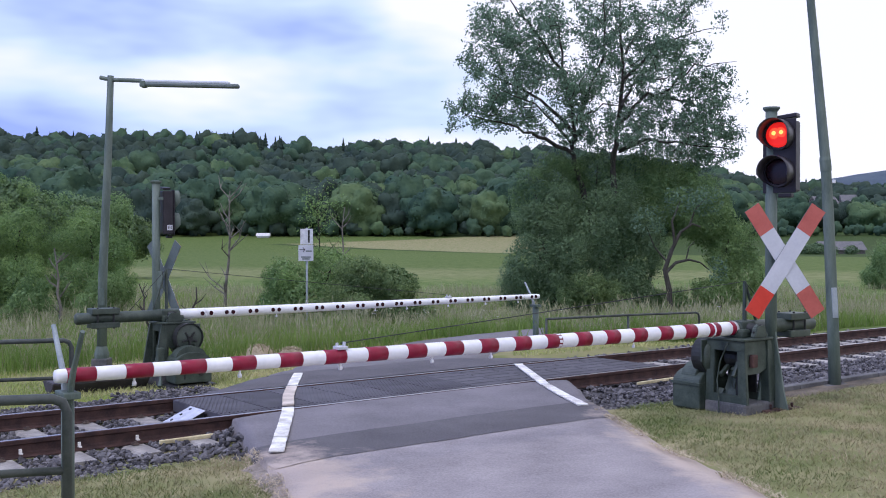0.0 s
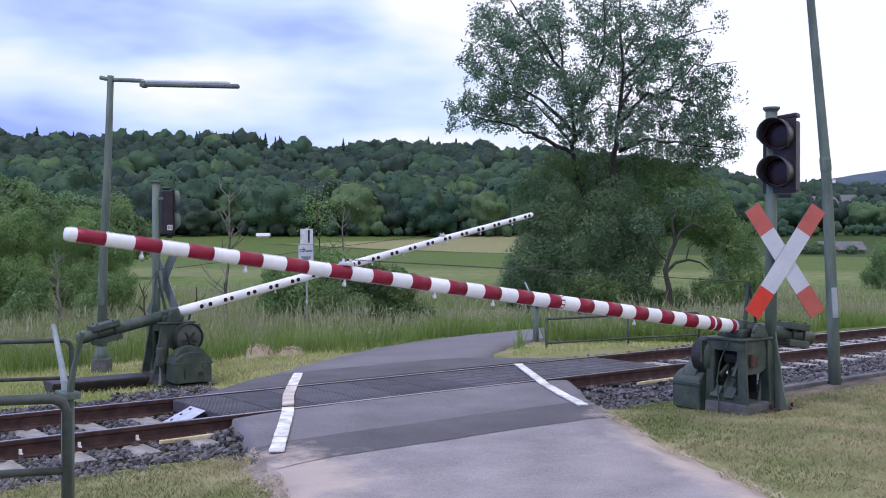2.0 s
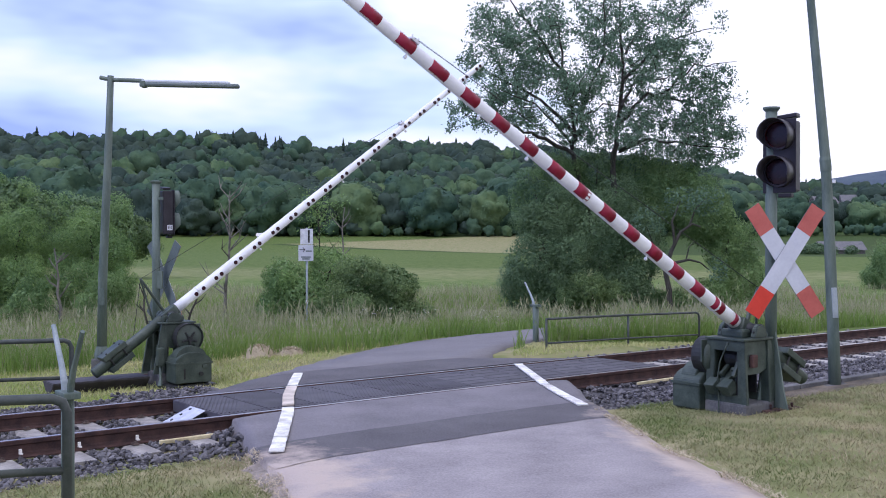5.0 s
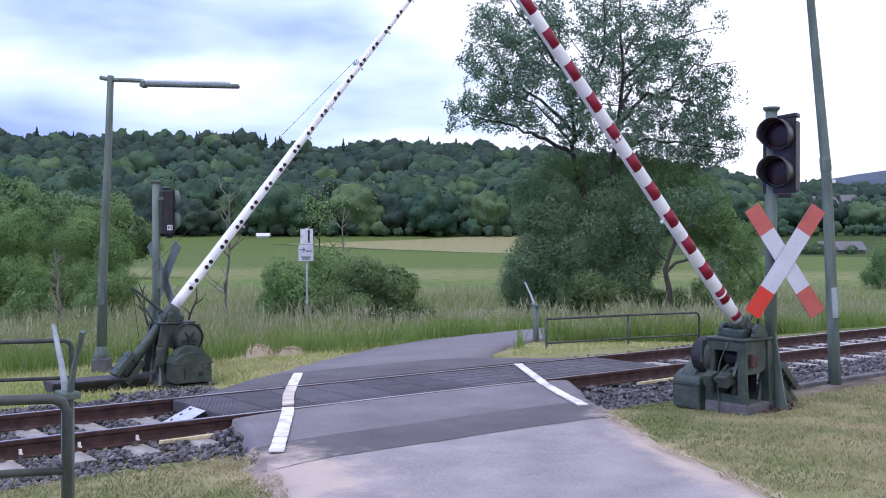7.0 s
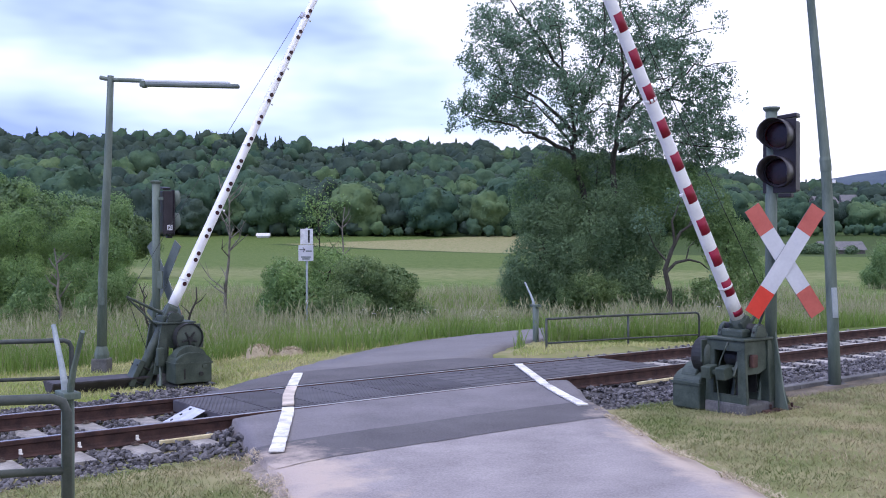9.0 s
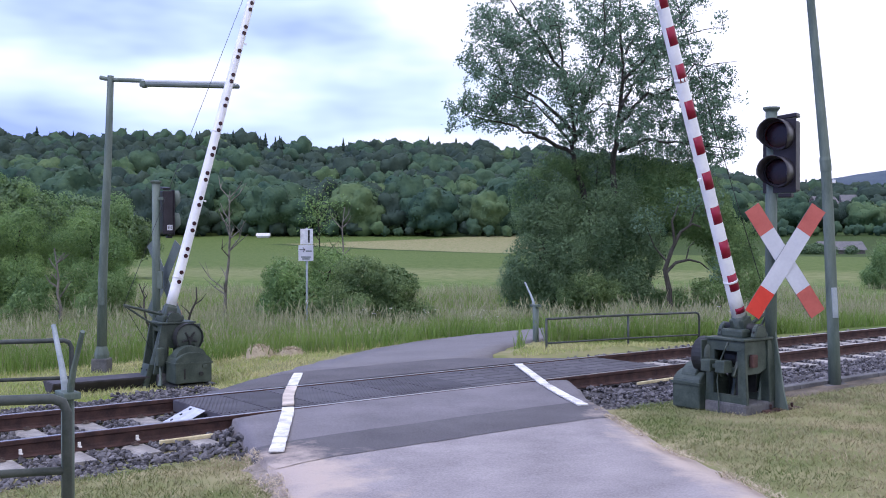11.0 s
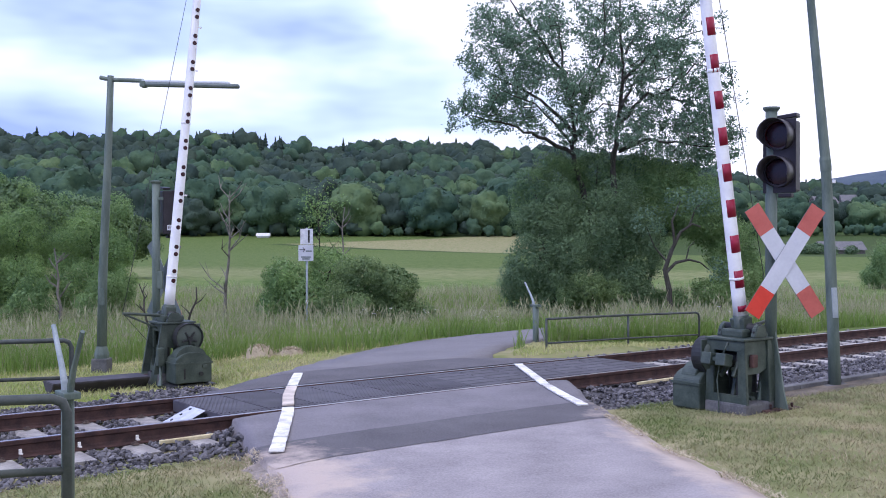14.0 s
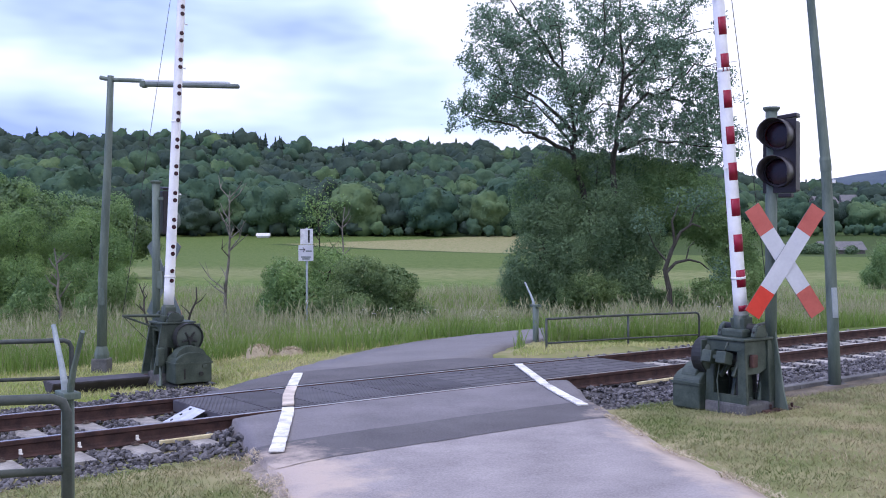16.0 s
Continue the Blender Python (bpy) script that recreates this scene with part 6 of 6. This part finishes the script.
def build_forest():
    rng = np.random.default_rng(5)
    near_crowns = [broad_crown(rng, 4, 900) for _ in range(9)]
    far_crowns = [broad_crown(rng, 3, 340) for _ in range(9)]
    pines = [conifer_crown(rng) for _ in range(4)]
    spots = []
    y = 380.0
    row = 0
    while y < 770:
        half = y * 0.50 + 20
        gap = 12.0 + (y - 380) * 0.008
        for x in np.arange(-half, half, gap):
            spots.append((x + rng.uniform(-4, 4), y + rng.uniform(-4, 4), row))
        y += gap * 1.05
        row += 1
    all_v = {0: [], 1: [], 2: []}
    for x in np.arange(-220, 220, 3.2):
        spots.append((x + rng.uniform(-2, 2), 376 + rng.uniform(-4, 5) + 5 * noise.noise((x * 0.03, 0, 4)), -1))
    for x, y, row in spots:
        t = x / y
        if row >= 0 and any(abs(t - a / b) < 0.013 and b - 60 < y < b + 8 for a, b in HOUSES):
            continue
        # meadows and gardens open the wood towards the east
        if row >= 0 and t > 0.30 and y < 520 and noise.noise((x * 0.02, y * 0.03, 9)) > -0.05:
            continue
        if row >= 0 and y < 400 + 12 * noise.noise((x * 0.02, 0, 4)):
            if noise.noise((x * 0.05, 1, 4)) > 0.25:
                continue
        h = rng.uniform(12, 20) * (1.3 if row < 3 else 1.0) * (0.8 if t > 0.3 else 1.0)
        if row < 0:
            h = rng.uniform(3.5, 8)
        elif rng.random() < 0.08:
            h *= 1.25
        a = rng.uniform(0, 6.3)
        wd = h * rng.uniform(0.75, 1.1)
        pine = y > 640 and (-0.25 < t < -0.16 and rng.random() < 0.6 or rng.random() < 0.06)
        if pine:
            v, tf = pines[rng.integers(len(pines))]
            h *= 1.05
        else:
            pool = near_crowns if y < 450 and row >= 0 else far_crowns
            v, tf = pool[rng.integers(len(pool))]
        px = (v[:, 0] * math.cos(a) - v[:, 1] * math.sin(a)) * wd + x
        py = (v[:, 0] * math.sin(a) + v[:, 1] * math.cos(a)) * wd + y
        # beyond 560 m more trees take the bluish dark tone, standing in for haze
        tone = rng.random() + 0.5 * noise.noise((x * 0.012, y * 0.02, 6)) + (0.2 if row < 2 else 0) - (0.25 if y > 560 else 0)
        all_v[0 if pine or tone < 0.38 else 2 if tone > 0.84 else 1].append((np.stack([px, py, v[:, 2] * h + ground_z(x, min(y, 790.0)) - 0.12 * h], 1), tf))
    for k, material, label in ((0, M_FOREST_DARK, "dark trees of the hillside wood, bluish with haze put into their colour"), (1, M_FOREST, "dense green mixed woodland covering the hillside, slight haze put into its colour"), (2, M_FOREST_LIGHT, "lighter yellowish-green trees in the hillside wood")):
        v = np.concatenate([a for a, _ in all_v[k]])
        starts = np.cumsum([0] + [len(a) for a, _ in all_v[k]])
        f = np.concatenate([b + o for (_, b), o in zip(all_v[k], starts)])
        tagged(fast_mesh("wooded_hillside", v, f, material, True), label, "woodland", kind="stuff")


build_forest()


def build_far_hill():
    bm = bmesh.new()
    rows = []
    for j in range(7):
        row = []
        for i in range(50):
            x = 500 + i * 60
            top = lerp_table(x / 2600, [(0.2, 0.02), (0.34, 0.058), (0.39, 0.064), (0.44, 0.0735), (0.52, 0.086), (0.7, 0.10), (1.2, 0.08)])
            k = j / 6
            row.append(bm.verts.new((x, 2600 + 500 * k, -20 + (2600 * top + 20 + 8 * noise.noise((i * 0.7, j, 0))) * math.sin(k * math.pi / 2))))
        rows.append(row)
    for p, q in zip(rows, rows[1:]):
        for k in range(len(p) - 1):
            bm.faces.new((p[k], p[k + 1], q[k + 1], q[k]))
    tagged(mesh_object("backdrop_hill", bm, M_FARHILL, True), "distant wooded mountain slope with blue haze put into its colour", "hill", kind="structure")


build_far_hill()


# ---------------------------------------------------------------- houses of the village, far off
def house(label, x, y, size, height, yaw, roof=None, walls=None, group="village houses"):
    root = thing("house", label, "house", pose(x, y, ground_z(x, y) - 0.3, 0, 0, yaw), group)
    l, w = size
    part("wall", box((l, w, height), (0, 0, height / 2)), walls or M_PLASTER, root)
    part("roof", prism([(-w / 2 - 0.5, height - 0.1), (w / 2 + 0.5, height - 0.1), (0, height + w * 0.42)], l + 0.8, pose(0, 0, 0, 0, 0, 90)), roof or M_ROOF, root)
    for k in range(3):
        if height < 2:
            break
        win = part("window", box((1.1, 0.1, 1.3), (-l / 2 + l * (k + 0.5) / 3, -w / 2 - 0.02, height * 0.55)), M_PLASTER, root)
        part("pane", box((0.9, 0.06, 1.1), (-l / 2 + l * (k + 0.5) / 3, -w / 2 - 0.06, height * 0.55)), M_PANE, win)


house("white house with a dark roof among trees", 205, 540, (13, 9), 5, 12, M_ROOFGREY)
house("white house on the wooded slope", 228, 560, (11, 9), 5.5, -10, M_ROOFGREY)
house("pale house half hidden by trees", 186, 530, (10, 8), 4.5, 5)
house("pale house at the edge of the wood", 246, 505, (10, 8), 4.5, 20, M_ROOFGREY)
house("low barn with a grey roof in the meadow", 101, 255, (11, 5), 1.4, 4, M_ROOFGREY, M_BARN)
house("small white field hut at the wood's edge", -66, 368, (4.2, 2.4), 0.9, 0, M_PLASTER)


# ---------------------------------------------------------------- grass
def blades(name, label, spots, low, high, width, material, seed, lean=0.35, kind_head=False, category="grass"):
    rng = np.random.default_rng(seed)
    n = len(spots)
    h = rng.uniform(low, high, n) * (0.75 + 0.5 * rng.random(n))
    if high > 0.3:
        h = h * np.array([0.82 + 0.55 * noise.noise((a * 0.55, b * 0.55, 12)) for a, b in spots[:, :2]])
    a = rng.uniform(0, 2 * math.pi, n)
    side = np.stack([np.cos(a), np.sin(a), np.zeros(n)], 1) * (width * rng.uniform(0.6, 1.3, n))[:, None]
    bend = np.stack([rng.normal(0, lean, n), rng.normal(0, lean, n), np.zeros(n)], 1) * h[:, None]
    up = np.array([0, 0, 1.0])
    mid = spots + up * (h * 0.55)[:, None] + bend * 0.35
    tip = spots + up * (h * 0.98)[:, None] + bend
    if kind_head:
        th = side * 0.35
        low_head = mid + (tip - mid) * 0.45
        v = np.stack([spots - th, spots + th, low_head + th, low_head - th, low_head, low_head + (tip - low_head) * 0.5 + side * 1.8, tip, low_head + (tip - low_head) * 0.5 - side * 1.8], 1)
        f = (np.arange(n) * 8)[:, None, None] + np.array([[0, 1, 2, 3], [4, 5, 6, 7]])[None]
    else:
        v = np.stack([spots - side, spots + side, mid + side * 0.75, tip, mid - side * 0.75], 1)
        # two quads: the lower blade and the tip
        f = (np.arange(n) * 5)[:, None, None] + np.array([[0, 1, 2, 4], [4, 2, 3, 3]])[None]
        lower = f[:, 0, :]
        tri = np.stack([(np.arange(n) * 5) + 4, (np.arange(n) * 5) + 2, (np.arange(n) * 5) + 3], 1)
        quads_as_tris = np.concatenate([lower[:, [0, 1, 2]], lower[:, [0, 2, 3]], tri])
        ob = fast_mesh(name, v.reshape(-1, 3), quads_as_tris, material)
        return tagged(ob, label, category, kind="stuff")
    ob = fast_mesh(name, v.reshape(-1, 3), f.reshape(-1, 4), material)
    return tagged(ob, label, category, kind="stuff")


def lane_distance(x, y):
    lane = np.array(LANE_FINE)
    return np.min(np.hypot(x[:, None] - lane[None, :, 0], y[:, None] - lane[None, :, 1]), axis=1)


def scatter(rng, n, x0, x1, y0, y1, keep):
    x, y = rng.uniform(x0, x1, n), rng.uniform(y0, y1, n)
    k = keep(x, y)
    x, y = x[k], y[k]
    return np.stack([x, y, np.array([ground_z(a, b) for a, b in zip(x, y)]) - 0.01], 1)


def across(x, y):
    return -x * SA + y * CA


def along(x, y):
    return x * CA + y * SA


def build_grass():
    rng = np.random.default_rng(31)

    def wild(x, y):
        w, s = across(x, y), along(x, y)
        edge = np.where(s < 7.5, 18.5 + 0.5 * np.sin(x * 0.9), np.where(s > 12.4, 13.9, 17.0 - 0.25 * (s - 7.5)))
        patch = np.array([noise.noise((a * 0.5, b * 0.5, 2)) for a, b in zip(x, y)])
        inview = np.abs(x) < 0.47 * y + 0.5
        return (w > edge + 0.5 * patch) & (lane_distance(x, y) > 1.48 + 0.2 * patch) & inview & ~((np.abs(x - 0.0927 * y) < 0.2) & (y < 20.7))

    blades("tall_meadow_grass", "lush tall green grass behind the track", scatter(rng, 80000, -14, 16, 15.5, 31, wild), 0.28, 0.60, 0.010, M_GRASS, 1)
    blades("seeding_grass", "tall pale seeding grass stems behind the track", scatter(rng, 24000, -14, 16, 17.5, 33, wild), 0.45, 0.92, 0.0065, M_SEED, 2, 0.22, True)

    def screen(x, y):
        w, s = across(x, y), along(x, y)
        return (w > 13.95) & (s > 13.2) & (lane_distance(x, y) > 1.45) & ~((np.abs(x - 0.0927 * y) < 0.2) & (y < 20.7))

    blades("tall_meadow_grass", "tall green grass between railing and lane", scatter(rng, 16000, 1.8, 9, 19.5, 24.5, screen), 0.45, 0.8, 0.009, M_GRASS, 9)
    blades("seeding_grass", "pale seeding grass between railing and lane", scatter(rng, 3500, 1.8, 10, 19.5, 25, screen), 0.6, 0.95, 0.007, M_SEED, 10, 0.22, True)

    def verge_far(x, y):
        w, s = across(x, y), along(x, y)
        inview = np.abs(x) < 0.47 * y + 0.5
        apron = (w < 13.2) & (s > 5.0) & (s < 11.6)
        return (w > 12.75) & (w < 18.9) & ~apron & (lane_distance(x, y) > 1.6) & inview

    blades("mown_verge", "short mown yellowish-green grass beside the far machine", scatter(rng, 75000, -8, 8, 12, 21.5, verge_far), 0.03, 0.10, 0.006, M_VERGE, 3, 0.6)

    def verge_near(x, y):
        w, s = across(x, y), along(x, y)
        left = np.interp(w, [a for a, _ in NEAR_LEFT], [b for _, b in NEAR_LEFT])
        right = np.interp(w, [a for a, _ in NEAR_RIGHT], [b for _, b in NEAR_RIGHT])
        patch = np.array([noise.noise((a * 1.4, b * 1.4, 5)) + 0.5 * noise.noise((a * 4, b * 4, 5)) for a, b in zip(x, y)])
        off = np.maximum(left - s, s - right)
        limit = np.where(s > 8.5, np.where(s < 11.3, 8.28, 7.45), 8.75)
        inview = (np.abs(x) < 0.47 * y + 0.5) & (y > 6.2)
        return (off > 0.06 - 0.28 * patch) & (w < limit + 0.1 * patch) & inview & (patch + 0.25 * np.sin(x * 37.1 + y * 91.7) > -0.45)

    blades("mown_verge", "short dry mown grass beside the lane", scatter(rng, 220000, -4.5, 8, 6, 15.5, verge_near), 0.022, 0.055, 0.0045, M_MOWN, 4, 0.8)

    # straw and cuttings along both edges of the lane
    litter = []
    for table, side, wide in ((NEAR_LEFT, -1, 0.34), (NEAR_RIGHT, 1, 0.26)):
        w = rng.uniform(3.0, 8.6 if side < 0 else 7.9, 3000)
        off = np.abs(rng.normal(0.0, 0.5 * wide, w.size)) - (0.0 if side < 0 else 0.14)
        s = np.interp(w, [a for a, _ in table], [b for _, b in table]) + side * off
        for a, b, o in zip(w, s, off):
            x, y, _ = T(b, a)
            k = min(1.0, max(0.0, o / 0.3))
            if noise.noise((x * 2.2, y * 2.2, 3)) < -0.15 and o < 0.2:
                continue
            litter.append((x, y, max((road_z(a) - 0.016) * (1 - k) + (ground_z(x, y) - 0.01) * k, ground_z(x, y), road_z(a) if o < 0 else -9) - 0.004))
    blades("edge_litter", "straw and dry cuttings along the lane's edges", np.array(litter), 0.008, 0.024, 0.004, M_HAY, 12, 1.8, category="hay")

    # thinner, paler grass further out in the meadow
    far = lambda x, y: (np.abs(x) < 0.47 * y) & (np.array([noise.noise((a * 0.15, b * 0.15, 8)) for a, b in zip(x, y)]) > -0.25)
    blades("meadow_grass", "pale tufted meadow grass in the middle distance", scatter(rng, 26000, -26, 28, 31, 60, far), 0.3, 0.75, 0.014, M_SEED, 6, 0.3)
    blades("meadow_tufts", "green meadow grass in the middle distance", scatter(rng, 30000, -24, 26, 30, 52, far), 0.2, 0.5, 0.016, M_GRASS, 7, 0.3)
    # raked-up dry grass beside the lane, and white umbels
    for x, y, r, h, label in ((-3.45, 18.8, 0.34, 0.20, "small heap of raked dry grass beside the lane"), (-2.85, 18.75, 0.30, 0.13, "low heap of raked dry grass beside the lane")):
        bm = bmesh.new()
        rings = []
        for k in range(9):
            u = k / 8
            ring = []
            for q in range(20):
                a = 2 * math.pi * q / 20
                rough = 1 + 0.28 * noise.noise((3 * math.cos(a) + x * 5, 3 * math.sin(a), u * 3)) + 0.12 * noise.noise((9 * math.cos(a), 9 * math.sin(a), u * 9))
                px, py = x + r * u * rough * math.cos(a), y + 0.75 * r * u * rough * math.sin(a)
                ring.append(bm.verts.new((px, py, ground_z(px, py) - 0.03 + (h + 0.03) * (1 - u ** 2.4) * (rough if u > 0.1 else 1))))
            rings.append(ring)
        for p, q in zip(rings, rings[1:]):
            for k in range(20):
                bm.faces.new((p[k], q[k], q[(k + 1) % 20], p[(k + 1) % 20]))
        bmesh.ops.remove_doubles(bm, verts=bm.verts, dist=0.001)
        bmesh.ops.recalc_face_normals(bm, faces=bm.faces)
        tops = np.array([v.co[:] for v in bm.verts])
        heap = tagged(mesh_object("hay_heap", bm, M_HAY, True), label, "hay")
        tufts = np.repeat(tops, 6, axis=0) + rng.normal(size=(6 * len(tops), 3)) * np.array([0.03, 0.03, 0.006])
        straw = blades("straw", "", tufts, 0.02, 0.05, 0.006, M_HAY, 8, 1.2)
        for key in ("label", "category", "kind"):
            if key in straw:
                del straw[key]
        straw.parent = heap
    spots = scatter(rng, 260, 0.5, 9, 19.5, 27, wild)
    spots = np.concatenate([spots[:26], scatter(rng, 200, -2, 1, 22.5, 27, wild)[:14]])
    spots[:, 2] += rng.uniform(0.45, 0.7, len(spots))
    d = np.repeat(spots, 7, axis=0) + rng.normal(size=(7 * len(spots), 3)) * np.array([0.03, 0.03, 0.008])
    v, f = leaf_arrays(rng, d, np.tile(np.array([[0, 0, 1.0]]), (len(d), 1)), 0.022, 0.9, 0.8)
    tagged(fast_mesh("white_umbels", v, f, M_WHITE), "scattered white flower heads in the grass", "flowers", kind="stuff")


build_grass()


# ---------------------------------------------------------------- what moves
def motions():
    walk(near_boom, [(t, tilt(NEAR_PIVOT, NEAR_YAW, e)) for t, e in NEAR_TILT])
    walk(far_boom, [(t, tilt(FAR_PIVOT, FAR_YAW, e)) for t, e in FAR_TILT])
    for crank in (near_crank, far_crank):
        rows = NEAR_TILT if crank is near_crank else FAR_TILT
        walk(crank, [(t, pose(0.0, -0.05, -0.43, 0, 62 - 0.92 * e, 0)) for t, e in rows])
    lens = near_lamps[0]
    here = lens.matrix_basis.translation.copy()
    turns = [(0, 0), (0.2, 0), (0.3, 22), (0.4, 92), (0.5, 165), (0.6, 180), (16, 180)]
    walk(lens, [(t, Matrix.Translation(here) @ pose(0, 0, 0, a, 0, 0)) for t, a in turns])


motions()
